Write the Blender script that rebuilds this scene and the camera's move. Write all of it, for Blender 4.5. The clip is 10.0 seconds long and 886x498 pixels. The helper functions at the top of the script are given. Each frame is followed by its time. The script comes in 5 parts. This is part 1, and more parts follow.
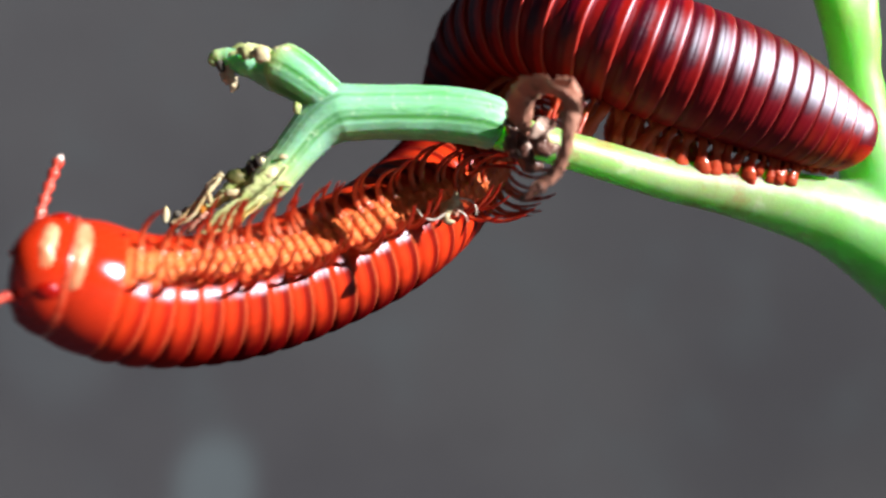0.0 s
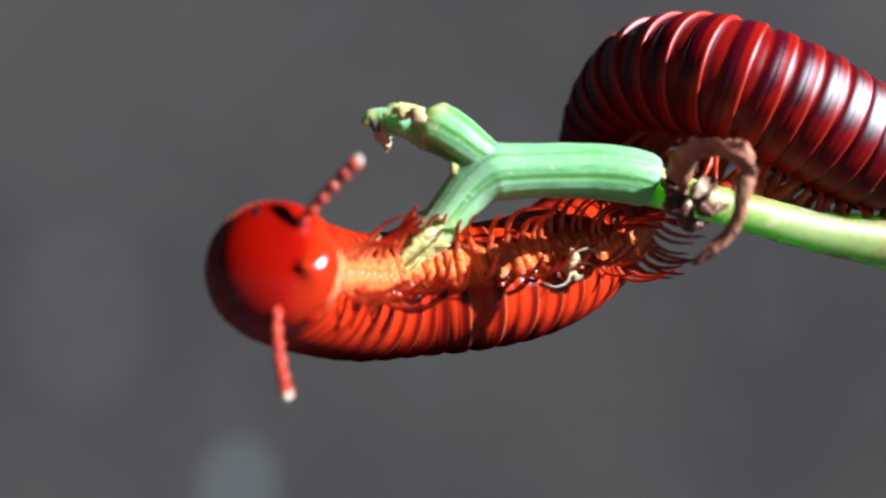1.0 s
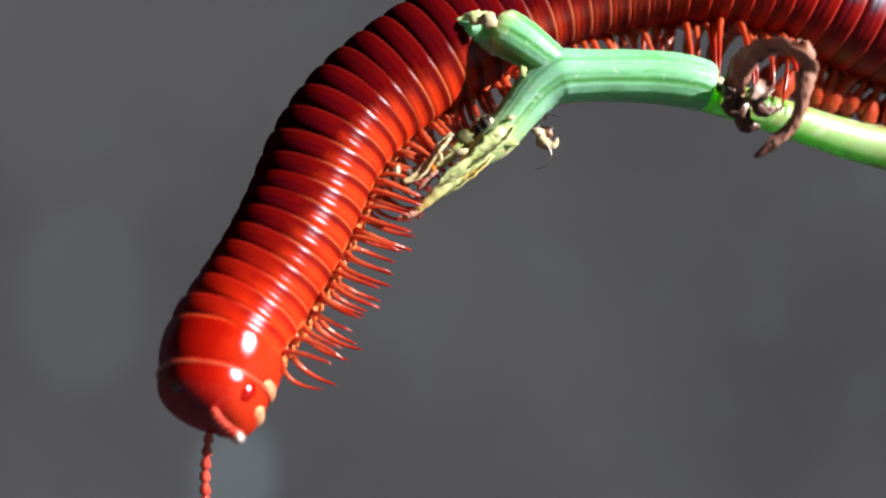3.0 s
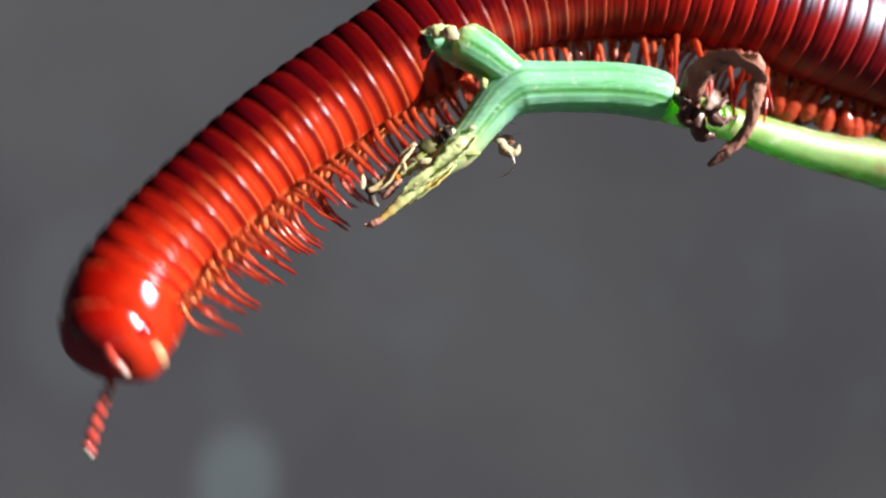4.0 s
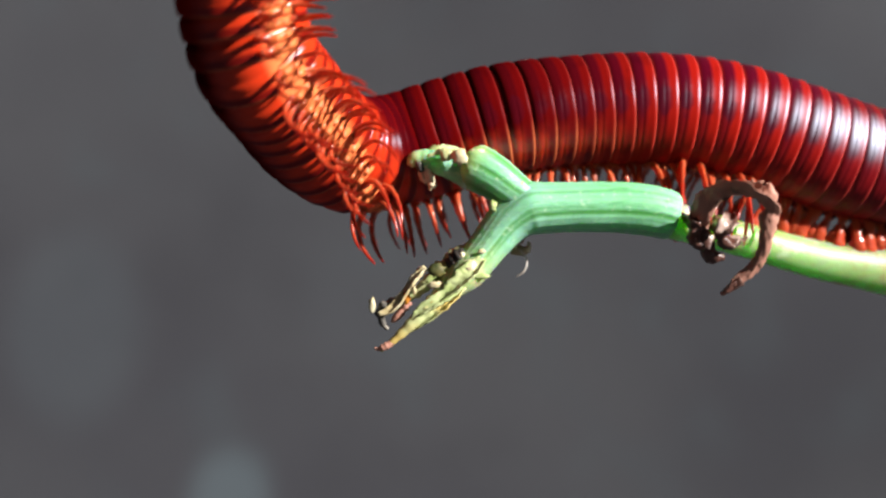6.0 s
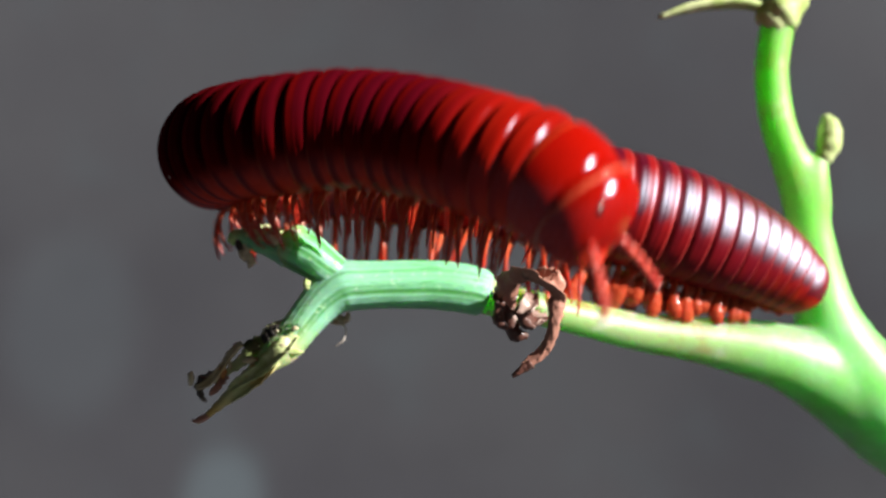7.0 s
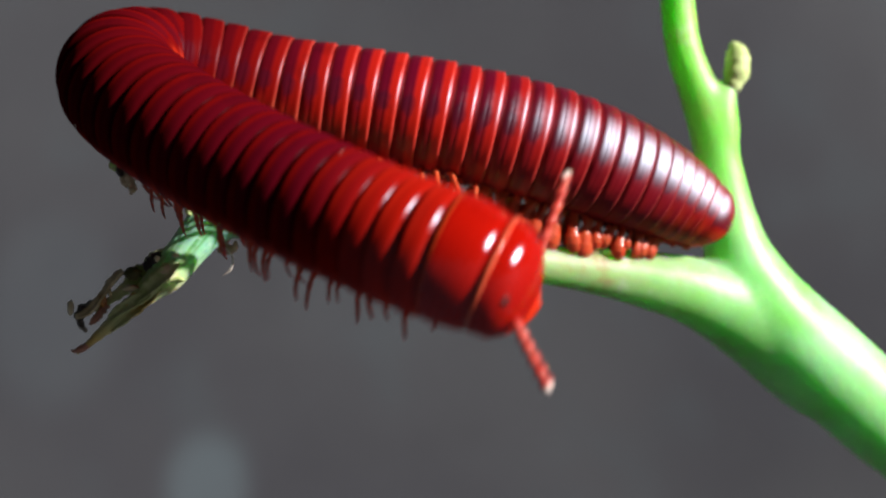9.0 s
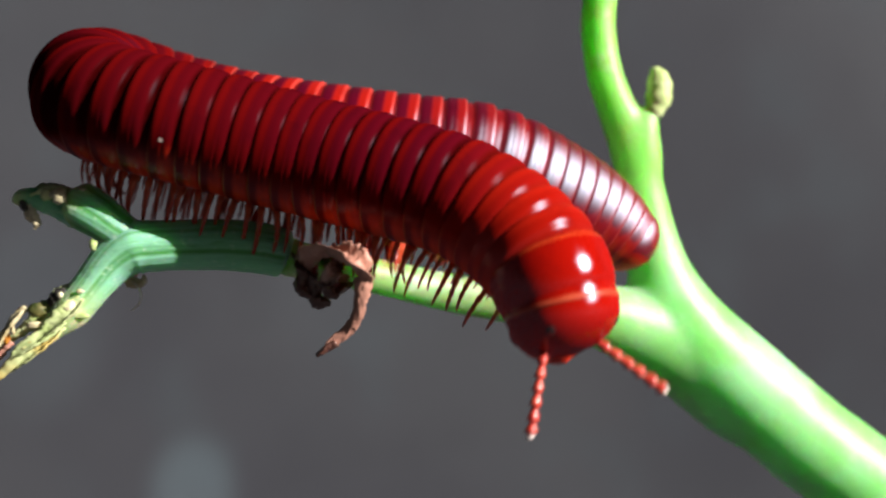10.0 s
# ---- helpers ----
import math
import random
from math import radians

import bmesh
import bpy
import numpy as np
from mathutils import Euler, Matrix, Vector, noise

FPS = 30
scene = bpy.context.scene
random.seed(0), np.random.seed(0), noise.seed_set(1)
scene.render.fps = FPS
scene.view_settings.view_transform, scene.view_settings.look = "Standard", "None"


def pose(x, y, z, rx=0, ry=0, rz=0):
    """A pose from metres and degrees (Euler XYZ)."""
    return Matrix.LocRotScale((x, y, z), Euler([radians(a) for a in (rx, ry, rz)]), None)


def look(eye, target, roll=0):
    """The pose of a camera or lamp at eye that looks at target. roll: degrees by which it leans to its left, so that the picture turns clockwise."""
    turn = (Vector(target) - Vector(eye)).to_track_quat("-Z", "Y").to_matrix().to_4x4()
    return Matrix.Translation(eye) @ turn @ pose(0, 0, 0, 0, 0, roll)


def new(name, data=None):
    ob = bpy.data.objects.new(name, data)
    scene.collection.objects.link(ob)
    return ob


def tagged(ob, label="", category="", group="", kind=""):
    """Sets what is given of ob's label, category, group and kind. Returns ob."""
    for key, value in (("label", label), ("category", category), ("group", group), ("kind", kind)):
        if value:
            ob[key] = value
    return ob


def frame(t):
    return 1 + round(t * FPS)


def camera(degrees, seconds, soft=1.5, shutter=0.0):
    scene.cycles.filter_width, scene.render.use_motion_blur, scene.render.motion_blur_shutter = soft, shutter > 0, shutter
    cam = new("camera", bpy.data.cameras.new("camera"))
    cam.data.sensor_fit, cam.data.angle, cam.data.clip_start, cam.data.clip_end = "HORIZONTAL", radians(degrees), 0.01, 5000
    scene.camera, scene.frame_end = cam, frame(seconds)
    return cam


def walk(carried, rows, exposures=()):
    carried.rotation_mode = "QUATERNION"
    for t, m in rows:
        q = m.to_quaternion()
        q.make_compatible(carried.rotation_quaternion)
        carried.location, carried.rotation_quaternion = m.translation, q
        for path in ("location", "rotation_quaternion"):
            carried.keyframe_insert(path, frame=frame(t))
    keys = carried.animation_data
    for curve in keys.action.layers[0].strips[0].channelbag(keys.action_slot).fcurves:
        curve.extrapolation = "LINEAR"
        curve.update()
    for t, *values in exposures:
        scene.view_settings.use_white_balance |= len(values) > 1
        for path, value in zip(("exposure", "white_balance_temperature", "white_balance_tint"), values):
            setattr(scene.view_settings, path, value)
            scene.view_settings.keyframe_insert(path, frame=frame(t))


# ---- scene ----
# A red millipede turns round on a broken green twig, seen from a hand's width away.
# Small lengths below are in millimetres and go through mm() or are multiplied by MM.
MM = 0.001
PERCH = 0.30          # height of the twig's origin above the ground

cam = camera(36, 10.0, soft=2.3, shutter=0.5)
cam.data.dof.use_dof = True
cam.data.dof.focus_distance = 0.071
cam.data.dof.aperture_fstop = 32.0
walk(cam, [
    (0.0, pose(-0.00029, -0.06688, 0.30010, 90.05, -0.14, 0.04)),
    (0.3, pose(-0.00201, -0.06762, 0.30061, 90.13, -0.52, 0.03)),
    (0.5, pose(-0.00444, -0.06725, 0.30040, 90.05, 0.10, 0.42)),
    (0.8, pose(-0.00878, -0.06615, 0.30357, 90.15, -0.04, 0.16)),
    (1.0, pose(-0.00773, -0.06663, 0.30332, 89.82, 0.40, 0.26)),
    (1.5, pose(-0.00707, -0.06672, 0.30316, 90.37, 0.40, -0.25)),
    (1.8, pose(-0.00654, -0.06715, 0.30376, 89.57, -0.21, -0.11)),
    (2.0, pose(-0.00816, -0.06743, 0.30311, 90.29, 0.50, -0.33)),
    (2.2, pose(-0.00760, -0.06856, 0.30169, 89.53, -0.09, 0.23)),
    (2.5, pose(-0.01081, -0.06907, 0.29788, 89.95, 0.35, -0.06)),
    (2.7, pose(-0.01220, -0.06950, 0.29793, 89.63, 0.02, -0.29)),
    (3.8, pose(-0.00948, -0.07239, 0.29896, 90.24, -0.10, 0.31)),
    (4.0, pose(-0.00958, -0.07248, 0.29825, 89.99, 0.12, 0.06)),
    (4.3, pose(-0.01098, -0.07227, 0.29940, 90.33, 0.47, -0.01)),
    (4.5, pose(-0.01247, -0.07212, 0.30018, 90.02, -0.17, -0.15)),
    (4.8, pose(-0.01002, -0.07089, 0.30254, 89.99, -0.35, 0.35)),
    (5.0, pose(-0.00797, -0.07185, 0.30249, 90.02, -0.33, 0.10)),
    (5.2, pose(-0.00822, -0.07221, 0.30439, 89.79, -0.39, -0.16)),
    (6.3, pose(-0.01103, -0.07276, 0.30446, 90.36, 0.76, -0.41)),
    (6.5, pose(-0.00934, -0.07310, 0.30620, 89.76, 0.77, -0.41)),
    (6.8, pose(-0.00217, -0.07410, 0.30656, 90.87, 0.49, -0.67)),
    (6.9, pose(-0.00145, -0.07450, 0.30761, 90.45, 0.25, -0.75)),
    (7.0, pose(0.00040, -0.07549, 0.30902, 89.94, 0.16, 0.27)),
    (7.3, pose(0.00075, -0.07391, 0.30795, 89.93, 0.45, -0.31)),
    (7.5, pose(0.00206, -0.07424, 0.30703, 89.58, 0.78, 0.08)),
    (8.0, pose(0.00412, -0.07463, 0.30850, 89.41, 0.55, 0.10)),
    (8.3, pose(0.00493, -0.07282, 0.30723, 89.53, 0.55, -0.13)),
    (8.5, pose(0.00602, -0.07170, 0.30615, 89.32, 1.06, 0.03)),
    (8.8, pose(0.00623, -0.07082, 0.30489, 89.61, 0.57, -0.05)),
    (9.0, pose(0.00620, -0.07343, 0.30539, 89.57, 0.37, 0.05)),
    (9.3, pose(0.00700, -0.07180, 0.30541, 89.72, 0.53, -0.15)),
    (9.5, pose(0.00691, -0.07300, 0.30791, 89.49, 0.59, 0.00)),
    (9.8, pose(0.00884, -0.07236, 0.30753, 89.42, 0.41, -0.42)),
    (10.0, pose(0.01072, -0.07226, 0.30712, 89.56, 0.75, -0.20)),
], [(0.0, 1.26), (1.0, 1.19), (2.7, 1.22), (4.0, 1.26), (4.5, 1.32), (5.0, 1.34), (6.3, 1.10), (7.0, 1.22), (8.0, 1.23), (8.5, 1.22), (9.0, 1.09), (9.5, 1.08), (10.0, 1.14)])

# ---- light ----
SUN_WAY = Vector((0.78, -0.40, 0.42)).normalized()
world = bpy.data.worlds.new("sky")
scene.world = world
world.use_nodes = True
wn = world.node_tree
sky = wn.nodes.new("ShaderNodeTexSky")
sky.sky_type = "NISHITA"
sky.sun_disc = False
sky.sun_elevation = math.asin(SUN_WAY.z)
sky.sun_rotation = math.atan2(SUN_WAY.x, SUN_WAY.y)
wn.links.new(sky.outputs[0], wn.nodes["Background"].inputs[0])
wn.nodes["Background"].inputs[1].default_value = 0.0024
sun_data = bpy.data.lights.new("sun", "SUN")
sun_data.energy = 5.0
sun_data.angle = radians(0.6)
sun_data.color = (1.0, 0.965, 0.92)
sun = new("sun", sun_data)
sun.matrix_world = look(SUN_WAY * 3, (0, 0, 0))


def mm(x, y, z):
    return Vector((x * MM, y * MM, z * MM + PERCH))


# ---- materials ----
def material(name, rough=0.5, spec=0.5, coat=0.0, coat_rough=0.1):
    m = bpy.data.materials.new(name)
    m.use_nodes = True
    b = m.node_tree.nodes["Principled BSDF"]
    b.inputs["Roughness"].default_value = rough
    b.inputs["Specular IOR Level"].default_value = spec
    b.inputs["Coat Weight"].default_value = coat
    b.inputs["Coat Roughness"].default_value = coat_rough
    return m, m.node_tree, b


def node(nt, kind, **values):
    n = nt.nodes.new(kind)
    for key, value in values.items():
        n.inputs[key].default_value = value
    return n


def calc(nt, op, a, b=None, clamp=False):
    n = nt.nodes.new("ShaderNodeMath")
    n.operation = op
    n.use_clamp = clamp
    for i, v in enumerate((a, b)):
        if v is None:
            continue
        if isinstance(v, (int, float)):
            n.inputs[i].default_value = v
        else:
            nt.links.new(v, n.inputs[i])
    return n.outputs[0]


def blend(nt, fac, a, b):
    n = nt.nodes.new("ShaderNodeMix")
    n.data_type = "RGBA"
    for i, v in ((0, fac), (6, a), (7, b)):
        if isinstance(v, (int, float)):
            n.inputs[i].default_value = v
        elif isinstance(v, tuple):
            n.inputs[i].default_value = (*v, 1)
        else:
            nt.links.new(v, n.inputs[i])
    return n.outputs[2]


def place_vector(nt, vary=False):
    """Object coordinates, shifted by a random amount for each object where vary is set."""
    co = nt.nodes.new("ShaderNodeTexCoord").outputs["Object"]
    if not vary:
        return co
    info = nt.nodes.new("ShaderNodeObjectInfo")
    add = nt.nodes.new("ShaderNodeVectorMath")
    nt.links.new(co, add.inputs[0])
    nt.links.new(info.outputs["Random"], add.inputs[1])
    return add.outputs[0]


def grain(nt, scale, detail=3.0, rough=0.5, stretch=None, offset=(0, 0, 0), vary=False):
    mp = nt.nodes.new("ShaderNodeMapping")
    nt.links.new(place_vector(nt, vary), mp.inputs[0])
    mp.inputs["Location"].default_value = offset
    if stretch:
        mp.inputs["Scale"].default_value = stretch
    n = node(nt, "ShaderNodeTexNoise", Scale=scale, Detail=detail, Roughness=rough)
    nt.links.new(mp.outputs[0], n.inputs["Vector"])
    return n.outputs[0]


def ramp(nt, fac, lo, hi):
    n = nt.nodes.new("ShaderNodeMapRange")
    n.interpolation_type = "SMOOTHSTEP"
    nt.links.new(fac, n.inputs[0])
    n.inputs[1].default_value = lo
    n.inputs[2].default_value = hi
    return n.outputs[0]


def bump(nt, b, height, strength, distance):
    n = node(nt, "ShaderNodeBump", Strength=strength, Distance=distance)
    nt.links.new(height, n.inputs["Height"])
    nt.links.new(n.outputs[0], b.inputs["Normal"])


def attr(nt, name):
    n = nt.nodes.new("ShaderNodeAttribute")
    n.attribute_name = name
    return n.outputs["Fac"]


def cuticle(name, tones, spots=0.0, gloss=0.37):
    """Glossy horn-like skin, from the tail (0) to the head (1): per tone its place, back, side, belly, hind rim and the fold before the ring."""
    m, nt, b = material(name, 0.3, 0.45, 0.0)
    along, up, fore = attr(nt, "along"), attr(nt, "upness"), attr(nt, "fore")
    mottle = grain(nt, 900, 4, 0.6, vary=True)
    up2 = calc(nt, "ADD", up, calc(nt, "MULTIPLY", calc(nt, "SUBTRACT", mottle, 0.5), 0.6))

    def tone(k):
        c = tones[0][k]
        for a, b2 in zip(tones, tones[1:]):
            c = blend(nt, ramp(nt, fore, a[0], b2[0]), c, b2[k])
        return c

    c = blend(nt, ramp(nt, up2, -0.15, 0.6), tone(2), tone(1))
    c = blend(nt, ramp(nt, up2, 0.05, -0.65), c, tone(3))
    if spots:
        c = blend(nt, calc(nt, "MULTIPLY", ramp(nt, up, -0.90, -0.985), ramp(nt, fore, 0.35, 0.5)), c, (0.76, 0.19, 0.06))
    c = blend(nt, calc(nt, "MULTIPLY", ramp(nt, along, 0.0, -0.24), 0.9), c, tone(4))
    if spots:
        dx = calc(nt, "DIVIDE", calc(nt, "SUBTRACT", along, 0.05), 0.34)
        dy = calc(nt, "DIVIDE", calc(nt, "SUBTRACT", up2, 0.22), 0.20)
        r = calc(nt, "ADD", calc(nt, "MULTIPLY", dx, dx), calc(nt, "MULTIPLY", dy, dy))
        amount = calc(nt, "MULTIPLY", ramp(nt, fore, 0.75, 0.3), spots)
        c = blend(nt, calc(nt, "MULTIPLY", ramp(nt, r, 1.4, 0.3), amount), c, (0.018, 0.004, 0.014))
    # Fold tone on the back: near-black at the front, shade between rings painted in.
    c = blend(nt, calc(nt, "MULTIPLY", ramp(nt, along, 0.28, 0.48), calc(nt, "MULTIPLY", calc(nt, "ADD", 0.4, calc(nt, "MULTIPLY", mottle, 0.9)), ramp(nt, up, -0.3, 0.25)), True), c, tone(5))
    if spots:
        lip = calc(nt, "MULTIPLY", ramp(nt, along, -0.44, -0.53), calc(nt, "ADD", 0.04, calc(nt, "MULTIPLY", ramp(nt, fore, 0.55, 0.40), 0.18)))
        c = blend(nt, lip, c, (0.55, 0.12, 0.09))
        low = calc(nt, "MULTIPLY", ramp(nt, along, -0.40, -0.52), calc(nt, "MULTIPLY", ramp(nt, up, 0.1, -0.4), ramp(nt, fore, 0.4, 0.55)))
        c = blend(nt, calc(nt, "MULTIPLY", low, 0.38), c, (0.80, 0.22, 0.08))
    blotch = grain(nt, 330, 4, 0.65, vary=True)
    c = blend(nt, calc(nt, "MULTIPLY", ramp(nt, blotch, 0.50, 0.68), 0.3 if spots else 0.2), c, (0.022, 0.001, 0.003))
    dust = node(nt, "ShaderNodeTexVoronoi", Scale=520)
    nt.links.new(place_vector(nt, True), dust.inputs["Vector"])
    pick = nt.nodes.new("ShaderNodeSeparateColor")
    nt.links.new(dust.outputs["Color"], pick.inputs[0])
    speck = calc(nt, "MULTIPLY", ramp(nt, dust.outputs["Distance"], 0.075, 0.045), calc(nt, "GREATER_THAN", pick.outputs[0], 0.82))
    c = blend(nt, calc(nt, "MULTIPLY", speck, 0.7), c, (0.62, 0.52, 0.46))
    nt.links.new(c, b.inputs["Base Color"])
    fine = grain(nt, 3500, 3, 0.6, vary=True)
    rough = calc(nt, "ADD", calc(nt, "MULTIPLY", fine, 0.10), gloss)
    if spots:
        rough = calc(nt, "ADD", rough, calc(nt, "MULTIPLY", ramp(nt, fore, 0.45, 0.15), 0.12))
        rough = calc(nt, "SUBTRACT", rough, calc(nt, "MULTIPLY", ramp(nt, fore, 0.5, 0.75), 0.12))
    b.inputs["Specular IOR Level"].default_value = 0.0
    b.inputs["Roughness"].default_value = 0.6
    bump(nt, b, fine, 0.15, 0.00005)
    shine = nt.nodes.new("ShaderNodeBsdfGlossy")
    shine.distribution = "BECKMANN"
    shine.inputs["Color"].default_value = (0.70, 0.81, 1, 1)
    nt.links.new(rough, shine.inputs["Roughness"])
    edge = node(nt, "ShaderNodeFresnel", IOR=1.5)
    sheen = calc(nt, "ADD", 0.032, calc(nt, "MULTIPLY", edge.outputs[0], 0.10))
    if spots:
        rear = ramp(nt, fore, 0.45, 0.15)
        strength = calc(nt, "ADD", calc(nt, "ADD", 1.7, calc(nt, "MULTIPLY", rear, 2.7)), calc(nt, "MULTIPLY", ramp(nt, fore, 0.5, 0.7), -0.9))
        # Sheen nearly removed on the front's back, standing in for shade without highlights.
        sheen_cut = calc(nt, "MULTIPLY", ramp(nt, up, -0.4, 0.05), calc(nt, "MULTIPLY", ramp(nt, fore, 0.35, 0.55), ramp(nt, fore, 0.98, 0.91)))
        strength = calc(nt, "MULTIPLY", strength, calc(nt, "SUBTRACT", 1.0, calc(nt, "MULTIPLY", sheen_cut, 0.975)))
        # Rear flanks lose gloss so that the highlight sits higher on the body.
        dull = calc(nt, "MULTIPLY", ramp(nt, fore, 0.55, 0.40), ramp(nt, up, 0.5, -0.1))
        strength = calc(nt, "MULTIPLY", strength, calc(nt, "SUBTRACT", 1.0, calc(nt, "MULTIPLY", dull, 0.85)))
        strength = calc(nt, "MULTIPLY", sheen, strength)
    else:
        strength = calc(nt, "MULTIPLY", sheen, 1.5)
    mix = nt.nodes.new("ShaderNodeMixShader")
    nt.links.new(strength, mix.inputs[0])
    nt.links.new(b.outputs[0], mix.inputs[1])
    nt.links.new(shine.outputs[0], mix.inputs[2])
    nt.links.new(mix.outputs[0], nt.nodes["Material Output"].inputs[0])
    return m


RINGSKIN = cuticle("millipede_cuticle", [
    (0.0, (0.19, 0.006, 0.005), (0.22, 0.006, 0.004), (0.45, 0.04, 0.008), (0.20, 0.005, 0.004), (0.27, 0.007, 0.003)),
    (0.12, (0.10, 0.003, 0.012), (0.13, 0.003, 0.008), (0.17, 0.006, 0.007), (0.14, 0.004, 0.010), (0.22, 0.006, 0.008)),
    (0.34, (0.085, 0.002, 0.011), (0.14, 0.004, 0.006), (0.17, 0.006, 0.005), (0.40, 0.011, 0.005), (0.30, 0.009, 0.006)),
    # Next three: shade on the fore body is put into back, side and rim.
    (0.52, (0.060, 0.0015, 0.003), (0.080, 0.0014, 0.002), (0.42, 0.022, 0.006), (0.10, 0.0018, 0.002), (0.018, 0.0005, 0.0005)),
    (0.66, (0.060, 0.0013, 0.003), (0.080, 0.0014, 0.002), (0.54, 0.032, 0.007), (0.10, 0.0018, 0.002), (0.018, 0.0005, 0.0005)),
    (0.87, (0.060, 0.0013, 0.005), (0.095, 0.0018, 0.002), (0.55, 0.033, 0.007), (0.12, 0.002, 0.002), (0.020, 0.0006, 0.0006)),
    (0.97, (0.24, 0.005, 0.002), (0.38, 0.012, 0.003), (0.55, 0.033, 0.007), (0.30, 0.008, 0.003), (0.22, 0.006, 0.003))], 0.55)
HEADSKIN = cuticle("orange_red_cuticle", [(0.0, (0.27, 0.0035, 0.001), (0.31, 0.005, 0.0015), (0.46, 0.024, 0.005), (0.52, 0.05, 0.012), (0.42, 0.012, 0.003)), (1.0, (0.27, 0.0035, 0.001), (0.31, 0.005, 0.0015), (0.46, 0.024, 0.005), (0.52, 0.05, 0.012), (0.42, 0.012, 0.003))], 0.0, 0.22)


def plain(name, colour, other, scale, rough=0.5, coat=0.0, relief=0.0, spec=0.5, stretch=None, lo=0.35, hi=0.65):
    m, nt, b = material(name, rough, spec, coat)
    n = grain(nt, scale, 4, 0.6, stretch)
    nt.links.new(blend(nt, ramp(nt, n, lo, hi), colour, other), b.inputs["Base Color"])
    if relief:
        bump(nt, b, n, 0.5, relief)
    return m


def leg_material():
    """Amber-red horn that lets some light through."""
    m, nt, b = material("amber_red_leg", 0.28, 0.5, 0.35, 0.12)
    n = grain(nt, 1100, 4, 0.6)
    c = blend(nt, ramp(nt, n, 0.35, 0.65), (0.66, 0.13, 0.05), (0.56, 0.06, 0.02))
    c = blend(nt, ramp(nt, attr(nt, "length"), 0.25, 0.9), c, (0.42, 0.018, 0.006))
    nt.links.new(c, b.inputs["Base Color"])
    b.inputs["Subsurface Weight"].default_value = 0.3
    b.inputs["Subsurface Radius"].default_value = (0.0008, 0.0002, 0.0001)
    b.inputs["Subsurface Scale"].default_value = 1.0
    thin = nt.nodes.new("ShaderNodeBsdfTranslucent")
    nt.links.new(c, thin.inputs["Color"])
    mix = nt.nodes.new("ShaderNodeMixShader")
    mix.inputs[0].default_value = 0.35
    nt.links.new(b.outputs[0], mix.inputs[1])
    nt.links.new(thin.outputs[0], mix.inputs[2])
    nt.links.new(mix.outputs[0], nt.nodes["Material Output"].inputs[0])
    return m


LEGSKIN = leg_material()
ANTENNA = plain("antenna_red", (0.60, 0.08, 0.05), (0.42, 0.03, 0.02), 1500, 0.3, 0.3)
EYE = plain("black_eye", (0.012, 0.008, 0.01), (0.03, 0.01, 0.01), 4000, 0.25, 0.4)
MOUTH = plain("pale_mouth", (0.75, 0.36, 0.20), (0.55, 0.16, 0.07), 1200, 0.35, 0.3)
SEAM = plain("neck_skin", (0.48, 0.07, 0.03), (0.40, 0.03, 0.01), 1200, 0.35, 0.3)
TIPWHITE = plain("pale_sense_cone", (0.85, 0.70, 0.65), (0.7, 0.5, 0.45), 2000, 0.3, 0.3)


